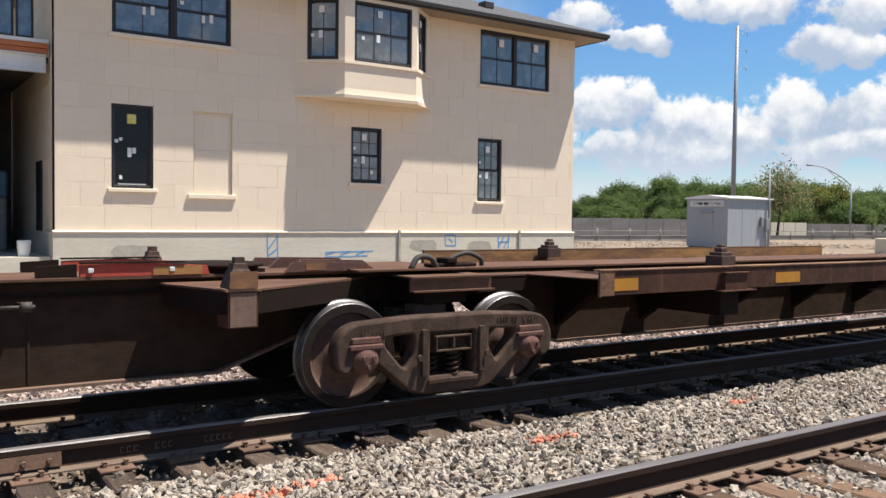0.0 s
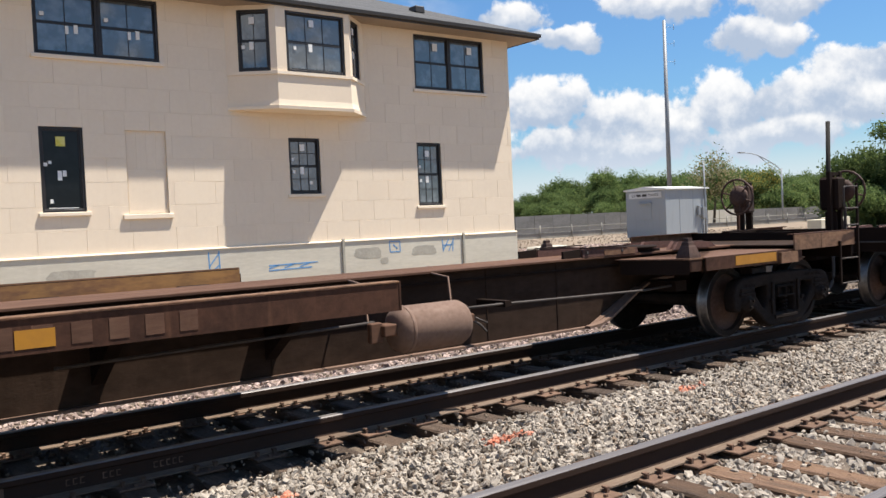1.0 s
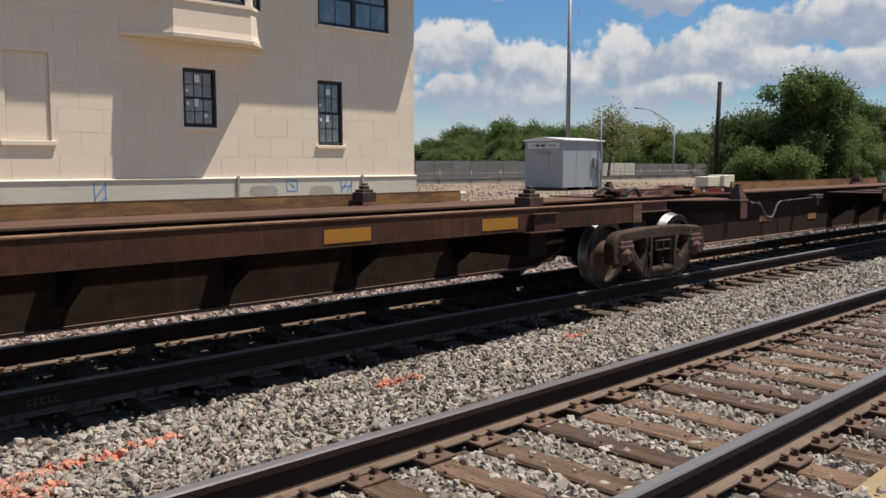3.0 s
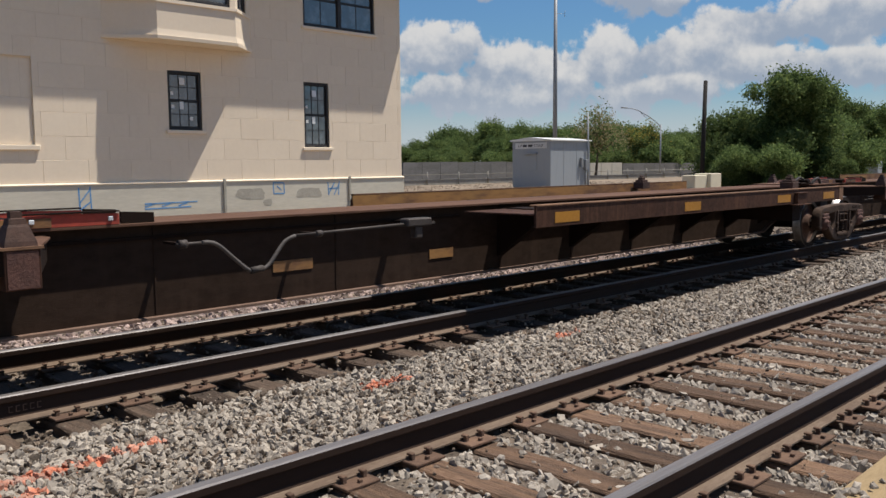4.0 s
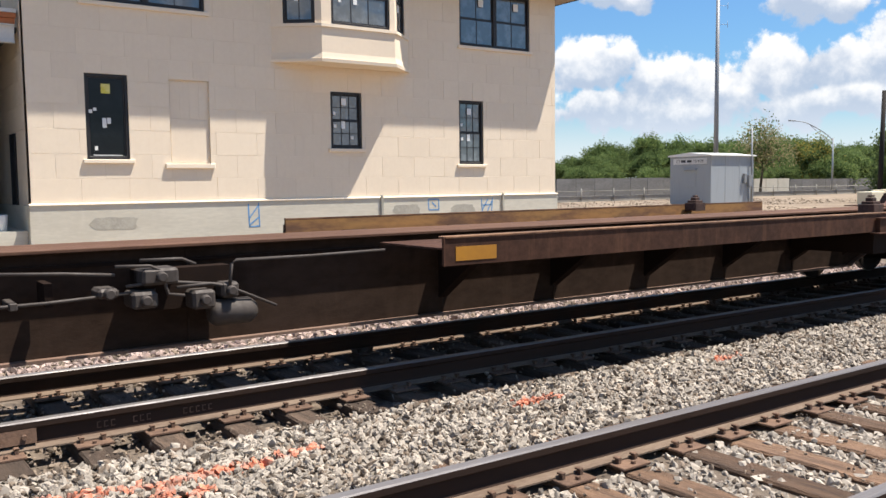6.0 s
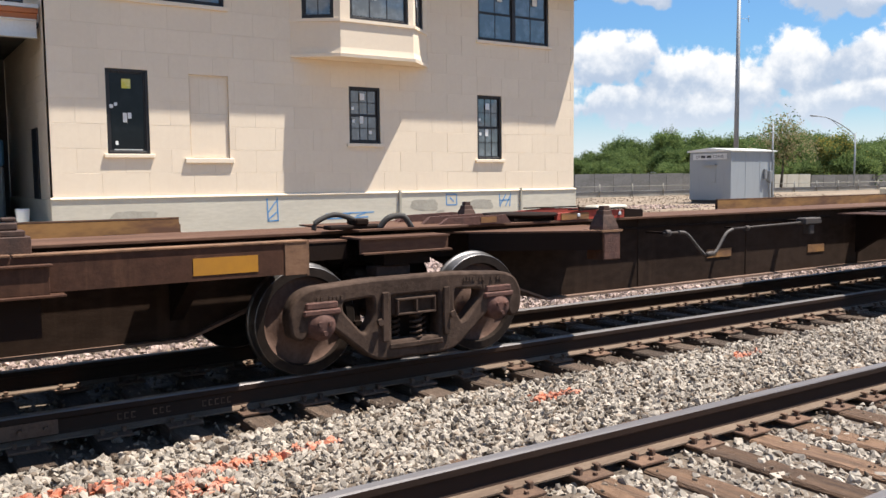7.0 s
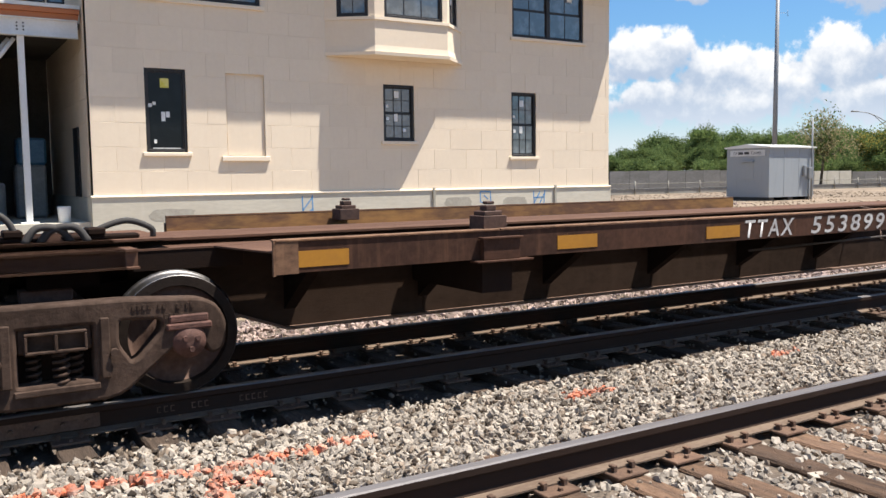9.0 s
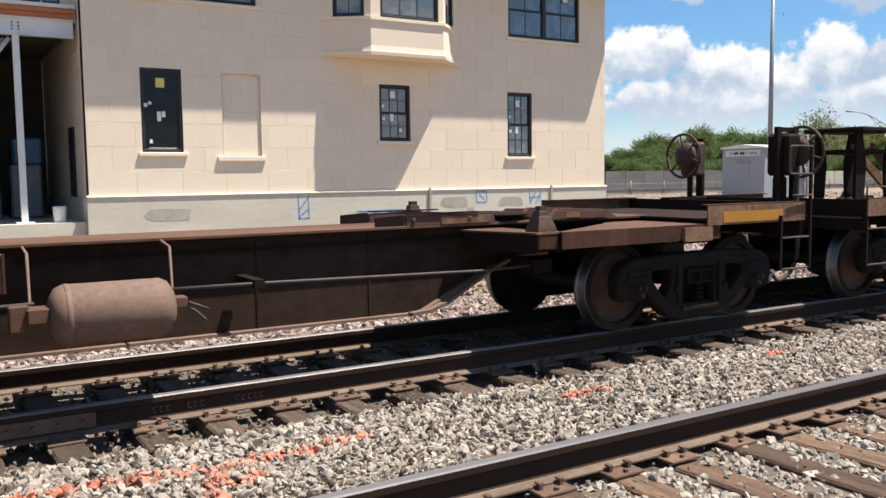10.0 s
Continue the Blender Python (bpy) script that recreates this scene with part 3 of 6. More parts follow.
def paint_line(q):
    """Distance in the plan from the sprayed survey marks."""
    def seg(ax, ay, bx, by):
        d = np.array([bx - ax, by - ay])
        t = np.clip(((q[:, 0] - ax) * d[0] + (q[:, 1] - ay) * d[1]) / (d @ d), 0, 1)
        return np.hypot(q[:, 0] - ax - t * d[0], q[:, 1] - ay - t * d[1])
    lines = [(0.3, 5.16, 0.83, 5.12), (0.83, 5.12, 1.34, 5.04), (1.45, 5.03, 2.02, 5.04), (2.02, 5.04, 2.45, 5.11), (1.29, 4.55, 1.47, 5.02), (1.35, 4.72, 1.6, 4.76), (4.2, 5.14, 4.62, 5.15), (6.74, 5.23, 7.05, 5.24)]
    return np.minimum.reduce([seg(*l) for l in lines])


def build_stones():
    gap = lambda q, rs: on_ties(q, rs) & (paint_line(q) > 0.03 + 0.03 * rs.uniform(0, 1, len(q)))
    stones("ballast", [(-1, 12, 4.32, 5.72, -0.222)], 1250, 0.031, stone, "loose pale grey crushed stone between the tracks", gap, 1)
    stones("ballast", [(0, 12, 1.72, 4.32, -0.232)], 1250, 0.034, stone, "loose pale grey crushed stone packed between the ties", gap, 11)
    stones("ballast", [(12, 26, 4.32, 5.62, -0.225), (12, 26, 1.7, 4.32, -0.238)], 450, 0.042, stone, "loose pale grey crushed stone between the tracks", on_ties, 2)
    stones("ballast", [(26, 60, 1.5, 5.7, -0.235)], 110, 0.065, stone, "loose pale grey crushed stone along the tracks", on_ties, 3)
    stones("ballast", [(-1, 16, 5.66, 8.3, -0.245), (-1, 16, 8.3, 9.2, -0.235), (0, 14, 0.4, 1.75, -0.26)], 300, 0.034, brown_stone, "brownish dusty crushed stone around the ties", on_ties, 4)
    stones("ballast", [(16, 60, 5.7, 9.3, -0.235)], 60, 0.07, brown_stone, "brownish dusty crushed stone beyond the train", on_ties, 5)
    stones("ballast", [(-1, 12, 1.72, 8.3, -0.215)], 60, 0.018, brown_stone, "small brown stone chips on ties and ballast", None, 6)
    stones("ballast", [(-1, 14, 4.32, 5.8, -0.214)], 230, 0.029, brown_stone, "brownish stones mixed into the grey ballast", gap, 12)
    stones("ballast", [(-1, 17, 8.2, 9.2, -0.225), (-1, 17, 9.2, 9.9, -0.19), (-1, 20, 9.9, 10.4, -0.10), (-1, 20, 10.4, 12, -0.015), (-1, 20, 12, 14.5, 0.005)], 300, 0.045, pink_stone, "pinkish crushed stone on the far shoulder of the track bed", None, 8)
    stones("gravel", [(20, 42, 15, 30, 0.0), (28, 60, 30, 45, 0.0)], 5, 0.055, brown_stone, "scattered brown stones on the bare yard", None, 13)
    stones("gravel", [(24, 34, 27, 31, 0.0)], 26, 0.07, pink_stone, "loose rubble on the bare yard", None, 14)
    stones("ballast", [(3.1, 7.6, 0.4, 1.62, -0.105)], 55, 0.036, stone, "loose stones lying on the timber crossing pad", None, 9)
    marks = lambda q, rs: paint_line(q) < 0.036 + 0.06 * rs.uniform(0, 1, len(q)) ** 2
    stones("painted_ballast", [(-0.5, 8, 4.32, 5.4, -0.214)], 1300, 0.029, painted_stone, "crushed stone sprayed with faded orange survey marks", marks, 7)


build_stones()


def build_pad():
    bm = bmesh.new()
    prism(bm, [(3.1, 1.655), (7.6, 1.70), (7.6, 0.35), (3.1, 0.35)], "z", -0.24, -0.115)
    bmesh.ops.bevel(bm, geom=bm.edges[:], offset=0.012, segments=2, affect="EDGES")
    tagged(part("crossing_pad", bm, crossing_pad), "worn ochre timber crossing pad beside the near rail", "crossing pad", kind="structure")


build_pad()

# ---- the building ----
WX0, WX1, WY = 3.72, 20.70, 22.68
BASE_TOP, WALL_TOP = 1.10, 7.85
OPEN = {
    "tw": (5.045, 6.085, 2.20, 4.33), "blind": (7.13, 8.20, 2.10, 4.29), "mw": (11.85, 12.89, 2.56, 4.22), "rw": (16.51, 17.50, 2.11, 4.18),
    "w2r": (16.56, 19.53, 5.94, 7.73), "w2l": (5.06, 8.15, 6.11, 7.73),
}
BAY = (10.03, 14.60)


def subtract(rects, hole):
    out = []
    hx0, hx1, hz0, hz1 = hole
    for x0, x1, z0, z1 in rects:
        if hx0 >= x1 or hx1 <= x0 or hz0 >= z1 or hz1 <= z0:
            out.append((x0, x1, z0, z1))
            continue
        if hx0 > x0:
            out.append((x0, hx0, z0, z1))
        if hx1 < x1:
            out.append((hx1, x1, z0, z1))
        a, b = max(x0, hx0), min(x1, hx1)
        if hz0 > z0:
            out.append((a, b, z0, hz0))
        if hz1 < z1:
            out.append((a, b, hz1, z1))
    return [r for r in out if r[1] - r[0] > 0.012 and r[3] - r[2] > 0.012]


house = thing("house", "two-storey cream stucco house with black-framed windows and dark hip roof", "house")


def build_walls():
    rects = [(WX0, WX1, 0.0, WALL_TOP)]
    for k, r in OPEN.items():
        rects = subtract(rects, r)
    wall = part("wall", boxes(*[(a, b, WY + 0.006, WY + 0.32, c, d) for a, b, c, d in rects]), stucco, house, "cream stucco front wall scored into large blocks")
    part("wall", boxes((WX0 + 0.012, WX0 + 0.3, WY + 0.32, 34, 0, WALL_TOP)), stucco, house)
    part("wall", boxes((WX1 - 0.3, WX1 - 0.012, WY + 0.32, 34, 0, WALL_TOP), (WX0 + 0.3, WX1 - 0.3, 33.7, 34, 0, WALL_TOP)), stucco, house)
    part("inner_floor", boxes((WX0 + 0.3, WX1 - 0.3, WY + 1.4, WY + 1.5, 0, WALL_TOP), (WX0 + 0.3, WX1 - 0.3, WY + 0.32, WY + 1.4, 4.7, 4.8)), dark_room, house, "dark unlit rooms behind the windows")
    # scored blocks, broken bond
    rnd = random.Random(4)
    course, length = 0.613, 1.16
    joint = 0.006
    row = 0
    z = BASE_TOP
    holes = [*OPEN.values(), (BAY[0], BAY[1], 4.9, 9)]
    while z < WALL_TOP:
        x = WX0 - (0.58 if row % 2 else 0.0)
        top = min(z + course, WALL_TOP)
        while x < WX1:
            a, b = max(x, WX0), min(x + length, WX1)
            x += length
            if b - a < 0.05:
                continue
            bits = [(a + joint / 2, b - joint / 2, z + joint / 2, top - joint / 2)]
            for h in holes:
                bits = subtract(bits, h)
            for q in bits:
                bm = bmesh.new()
                y = WY + rnd.uniform(-0.0015, 0.0015)
                prism(bm, [(q[0], q[2]), (q[1], q[2]), (q[1], q[3]), (q[0], q[3])], "y", y, WY + 0.02)
                bmesh.ops.bevel(bm, geom=[e for e in bm.edges if all(abs(v.co.y - y) < 1e-5 for v in e.verts)], offset=0.003, segments=1, affect="EDGES")
                part("block", bm, stucco, wall)
        z += course
        row += 1
    # side wall blocks as shallow courses
    for i in range(11):
        z0 = BASE_TOP + i * course
        if i % 2:
            part("block", boxes((WX0, WX0 + 0.02, WY + 0.025, WY + 0.521, z0 + 0.004, min(z0 + course, WALL_TOP) - 0.004)), stucco, wall)
        for j in range(4):
            y0 = WY + 0.025 + (0.5 if i % 2 else 0) + j * length
            part("block", boxes((WX0, WX0 + 0.02, y0 + 0.004, y0 + length - 0.004, z0 + 0.004, min(z0 + course, WALL_TOP) - 0.004)), stucco, wall)
    base = part("plinth", boxes((WX0 - 0.05, WX1 + 0.05, WY - 0.055, WY + 0.3, -0.2, BASE_TOP - 0.03)), plinth_concrete, house, "bare grey board-marked concrete plinth")
    part("plinth", boxes((WX0 - 0.05, WX0 + 0.2, WY + 0.3, 30, -0.2, BASE_TOP - 0.03)), plinth_concrete, house)
    bm = bmesh.new()
    prism(bm, [(WY - 0.085, BASE_TOP - 0.03), (WY - 0.085, BASE_TOP - 0.008), (WY, BASE_TOP + 0.02), (WY + 0.1, BASE_TOP + 0.02), (WY + 0.1, BASE_TOP - 0.03)], "x", WX0 - 0.06, WX1 + 0.06)
    part("water_table", bm, stucco_trim, house)
    for x0, x1, z0, z1 in ((5.05, 6.2, 0.42, 0.74), (13.9, 14.9, 0.5, 0.86), (16.1, 17.1, 0.5, 0.8), (14.85, 15.15, 0.3, 0.5)):
        bm = bmesh.new()
        pts = []
        for k in range(22):
            a = k * math.tau / 22
            r = 1.0 + 0.22 * noise.noise((math.cos(a) * 1.7 + x0, math.sin(a) * 1.7, z0)) + rnd.uniform(-0.05, 0.05)
            sq = max(abs(math.cos(a)), abs(math.sin(a))) ** 0.7
            pts.append(((x0 + x1) / 2 + (x1 - x0) / 2 * r * math.cos(a) / sq, (z0 + z1) / 2 + (z1 - z0) / 2 * r * math.sin(a) / sq))
        prism(bm, pts, "y", WY - 0.059, WY - 0.05)
        part("repair_patch", bm, repair_patch, base, "grey mortar repair patch")
    def mark(lines):
        bm = bmesh.new()
        for (ax, az), (bx, bz) in lines:
            d = Vector((bx - ax, bz - az))
            nn = Vector((-d.y, d.x)).normalized() * 0.018
            prism(bm, [(ax + nn.x, az + nn.y), (bx + nn.x, bz + nn.y), (bx - nn.x, bz - nn.y), (ax - nn.x, az - nn.y)], "y", WY - 0.0605, WY - 0.05)
        part("survey_mark", bm, blue_paint, base, "blue sprayed survey mark")
    mark([((9.2, 1.0), (9.22, 0.35)), ((9.5, 1.02), (9.52, 0.35)), ((9.22, 0.6), (9.5, 0.95)), ((9.22, 0.4), (9.5, 0.62)), ((9.2, 0.36), (9.52, 0.37))])
    mark([((15.22, 1.0), (15.62, 0.99)), ((15.62, 0.99), (15.63, 0.66)), ((15.63, 0.66), (15.24, 0.66)), ((15.24, 0.66), (15.22, 1.0)), ((15.36, 0.9), (15.52, 0.76))])
    mark([((17.35, 0.98), (17.38, 0.55)), ((17.82, 1.0), (17.78, 0.55)), ((17.38, 0.6), (17.62, 0.96)), ((17.6, 0.56), (17.8, 0.9)), ((17.36, 0.76), (17.8, 0.78))])
    mark([((11.0, 0.5), (12.6, 0.52)), ((11.0, 0.42), (11.3, 0.5)), ((11.5, 0.42), (11.8, 0.5)), ((12.0, 0.42), (12.3, 0.5)), ((11.0, 0.36), (12.4, 0.38))])
    for x in (13.5, 18.25):
        part("form_stake", boxes((x - 0.045, x + 0.045, WY - 0.11, WY - 0.06, 0, 1.16), bevel=0.01), repair_patch, house, "weathered upright board at a plinth joint")


build_walls()


def window(name, x0, x1, z0, z1, cols, rows, sashes=2, labels=(), sill=True, glassy=None, turn=None, bay=False):
    """A double-hung window in its opening: frame, sashes, muntins, panes, sill. turn: pose for a slanted one; x is then along it."""
    win = tagged(new(name), "black-framed sash window with small panes and maker's labels")
    win.parent = house
    if turn is not None:
        win.matrix_basis = turn
    y = 0.0 if turn is not None else WY
    fw = 0.07
    part("window_frame", boxes((x0, x0 + fw, y + 0.03, y + 0.16, z0, z1), (x1 - fw, x1, y + 0.03, y + 0.16, z0, z1), (x0 + fw, x1 - fw, y + 0.03, y + 0.16, z1 - fw, z1), (x0 + fw, x1 - fw, y + 0.03, y + 0.16, z0, z0 + fw), bevel=0.006), black_frame, win)
    ix0, ix1, iz0, iz1 = x0 + fw, x1 - fw, z0 + fw, z1 - fw
    zs = [iz0 + (iz1 - iz0) * k / sashes for k in range(sashes + 1)]
    for k in range(sashes):
        a, b = zs[k], zs[k + 1]
        yy = y + (0.07 if k == 0 else 0.095)
        sw = 0.038
        sash = part("sash", boxes((ix0, ix0 + sw, yy, yy + 0.03, a, b), (ix1 - sw, ix1, yy, yy + 0.03, a, b), (ix0 + sw, ix1 - sw, yy, yy + 0.03, a, a + sw), (ix0 + sw, ix1 - sw, yy, yy + 0.03, b - sw, b)), black_frame, win)
        px0, px1, pz0, pz1 = ix0 + sw, ix1 - sw, a + sw, b - sw
        for c in range(1, cols):
            xx = px0 + (px1 - px0) * c / cols
            part("muntin", boxes((xx - 0.011, xx + 0.011, yy, yy + 0.028, pz0, pz1)), black_frame, sash)
        for r in range(1, rows):
            zz = pz0 + (pz1 - pz0) * r / rows
            part("muntin", boxes((px0, px1, yy + 0.001, yy + 0.027, zz - 0.011, zz + 0.011)), black_frame, sash)
        for c in range(cols):
            for r in range(rows):
                e = 0.005
                q = (px0 + (px1 - px0) * c / cols + e, px0 + (px1 - px0) * (c + 1) / cols - e, pz0 + (pz1 - pz0) * r / rows + e, pz0 + (pz1 - pz0) * (r + 1) / rows - e)
                part("pane", boxes((q[0], q[1], yy + 0.012, yy + 0.018, q[2], q[3])), glassy or window_glass, sash)
    for lx, lz, w, h, mat in labels:
        cx, cz = x0 + (x1 - x0) * lx, z0 + (z1 - z0) * lz
        part("label", boxes((cx - w / 2, cx + w / 2, y + 0.060, y + 0.064, cz - h / 2, cz + h / 2)), mat, win, "paper maker's label on the glass")
    if sill:
        o = 0.10
        sl = boxes((x0 - o, x1 + o, y - 0.07, y + 0.05, z0 - 0.10, z0 - 0.002), bevel=0.012)
        part("window_sill", sl, stucco_trim, win)
    return win


W, Y = white_label, yellow_label
window("window", *OPEN["tw"], 1, 1, 1, [(0.49, 0.83, 0.22, 0.24, Y), (0.13, 0.56, 0.09, 0.09, W), (0.23, 0.585, 0.08, 0.08, W), (0.44, 0.43, 0.1, 0.24, W), (0.55, 0.455, 0.09, 0.15, W), (0.23, 0.13, 0.07, 0.10, W), (0.5, 0.05, 0.7, 0.02, W)], glassy=door_glass)
LAB = [(0.45, 0.83, 0.16, 0.20, W), (0.42, 0.42, 0.12, 0.22, W), (0.16, 0.4, 0.09, 0.1, W), (0.14, 0.62, 0.08, 0.09, W), (0.7, 0.2, 0.1, 0.1, W)]
window("window", *OPEN["mw"], 3, 2, 2, LAB)
window("window", *OPEN["rw"], 3, 2, 2, LAB[:4])
for a, b in ((16.56, 18.045), (18.045, 19.53)):
    window("window", a, b, 5.94, 7.73, 2, 1, 2, [(0.62, 0.8, 0.2, 0.25, W)], sill=False)
for a, b in ((5.06, 6.605), (6.605, 8.15)):
    window("window", a, b, 6.11, 7.73, 2, 1, 2, [(0.52, 0.4, 0.08, 0.2, W), (0.66, 0.42, 0.10, 0.22, W), (0.15, 0.62, 0.1, 0.1, W)], sill=False)
part("window_sill", boxes((16.46, 19.63, WY - 0.07, WY + 0.05, 5.84, 5.938), bevel=0.012), stucco_trim, house)
part("window_sill", boxes((4.96, 8.25, WY - 0.07, WY + 0.05, 6.0, 6.108), bevel=0.012), stucco_trim, house)


def build_blind():
    x0, x1, z0, z1 = OPEN["blind"]
    blind = part("blind_window", boxes((x0, x1, WY + 0.07, WY + 0.2, z0, z1)), stucco, house, "walled-up window recess in cream stucco")
    for k in range(4):
        a = x0 + 0.03 + k * (x1 - x0 - 0.04) / 4
        part("panel", boxes((a, a + 0.2545, WY + 0.066, WY + 0.08, z0 + 1.18, z1 - 0.04), bevel=0.003), stucco, blind)
    part("panel", boxes((x0 + 0.03, x1 - 0.02, WY + 0.058, WY + 0.08, z0 + 0.02, z0 + 1.16), bevel=0.003), stucco, blind)
    part("window_sill", boxes((x0 - 0.16, x1 + 0.1, WY - 0.075, WY + 0.06, z0 - 0.13, z0 - 0.002), bevel=0.012), stucco_trim, blind)


build_blind()


def build_bay():
    """An oriel on the upper floor: three faces, moulded foot, windows in each."""
    d, xl, xr, fl, fr = 0.84, BAY[0], BAY[1], 11.18, 13.58
    bay = part("oriel", bmesh.new(), stucco, house, "cream stucco oriel with three sash windows")
    ring = [(xl, WY), (fl, WY - d), (fr, WY - d), (xr, WY)]
    def band(z0, z1, out0, out1, mat, name):
        bm = bmesh.new()
        def offs(o):
            return [(xl - o, WY + 0.02), (fl - o * 0.6, WY - d - o), (fr + o * 0.6, WY - d - o), (xr + o, WY + 0.02)]
        lo = [bm.verts.new((*p, z0)) for p in offs(out0)]
        hi = [bm.verts.new((*p, z1)) for p in offs(out1)]
        bm.faces.new(lo[::-1])
        bm.faces.new(hi)
        for i in range(4):
            bm.faces.new((lo[i], lo[(i + 1) % 4], hi[(i + 1) % 4], hi[i]))
        return part(name, bm, mat, bay)
    band(4.93, 5.02, 0.05, 0.06, stucco_trim, "moulding")
    band(5.02, 5.20, 0.028, 0.0, stucco, "moulding")
    band(5.20, 5.90, 0.0, 0.0, stucco, "apron")
    band(5.90, 5.99, 0.05, 0.05, stucco_trim, "window_sill")
    band(7.72, 7.85, 0.0, 0.0, stucco, "lintel")
    # corner piers
    def wallbit(a, b, z0, z1, t0, t1):
        a, b = Vector(a), Vector(b)
        u = (b - a)
        nn = Vector((u.y, -u.x)).normalized() * -0.16
        p, q = a + u * t0, a + u * t1
        bm = bmesh.new()
        prism(bm, [tuple(p), tuple(q), tuple(q + nn), tuple(p + nn)], "z", z0, z1)
        part("pier", bm, stucco, bay)
    faces = [(ring[0], ring[1], 0.24, 0.87), (ring[1], ring[2], 0.128, 0.93), (ring[2], ring[3], 0.14, 0.72)]
    for a, b, t0, t1 in faces:
        wallbit(a, b, 5.99, 7.72, 0.0, t0)
        wallbit(a, b, 5.99, 7.72, t1, 1.0)
        va, vb = Vector(a), Vector(b)
        u = vb - va
        ang = math.atan2(u.y, u.x)
        m = Matrix.Translation((va.x, va.y, 0)) @ Matrix.Rotation(ang, 4, "Z")
        wide = u.length > 2
        window("window", u.length * t0, u.length * t1, 6.0, 7.72, 3 if wide else 2, 1, 2, LAB[:3], sill=False, turn=m)


build_bay()


def build_roof():
    e = 0.88
    x0, x1, y0, y1 = WX0 - e, 21.43, WY - e, 34 + e
    rise = 0.40
    h = (y1 - y0) / 2
    zt, zb = 7.98, 7.86
    part("soffit", boxes((x0 + 0.02, x1 - 0.02, y0 + 0.02, y1 - 0.02, zb - 0.02, zb)), soffit_brown, house)
    part("fascia", boxes((x0, x1, y0, y0 + 0.03, zb - 0.04, zt), (x1 - 0.03, x1, y0 + 0.03, y1, zb - 0.04, zt), (x0, x0 + 0.03, y0 + 0.03, y1, zb - 0.04, zt)), gutter_dark, house)
    bm = bmesh.new()
    prism(bm, [(y0 - 0.11, zt - 0.01), (y0 - 0.10, zt - 0.10), (y0 - 0.02, zt - 0.11), (y0, zt - 0.10), (y0, zt - 0.01)], "x", x0, x1)
    part("gutter", bm, gutter_dark, house)
    # hip roof in shingle courses
    roof = part("roof", bmesh.new(), shingle, house, "dark grey shingle hip roof")
    n = 38
    for i in range(n):
        a, b = i / n, (i + 1) / n
        bm = bmesh.new()
        def ring(t, lift):
            return [bm.verts.new(p) for p in ((x0 - 0.06 + h * t, y0 - 0.06 + h * t, zt + rise * h * t + lift), (x1 + 0.06 - h * t, y0 - 0.06 + h * t, zt + rise * h * t + lift), (x1 + 0.06 - h * t, y1 - h * t, zt + rise * h * t + lift), (x0 - 0.06 + h * t, y1 - h * t, zt + rise * h * t + lift))]
        lo, lo2, hi = ring(a, 0.0), ring(a, 0.022), ring(b, 0.022)
        for k in range(4):
            j = (k + 1) % 4
            bm.faces.new((lo[k], lo[j], lo2[j], lo2[k]))
            bm.faces.new((lo2[k], lo2[j], hi[j], hi[k]))
        part("shingle_course", bm, shingle, roof)
    part("roof_vent", boxes((17.1, 17.5, 23.2, 23.6, 8.6, 8.84), bevel=0.03), gutter_dark, house, "small dark roof vent")


build_roof()


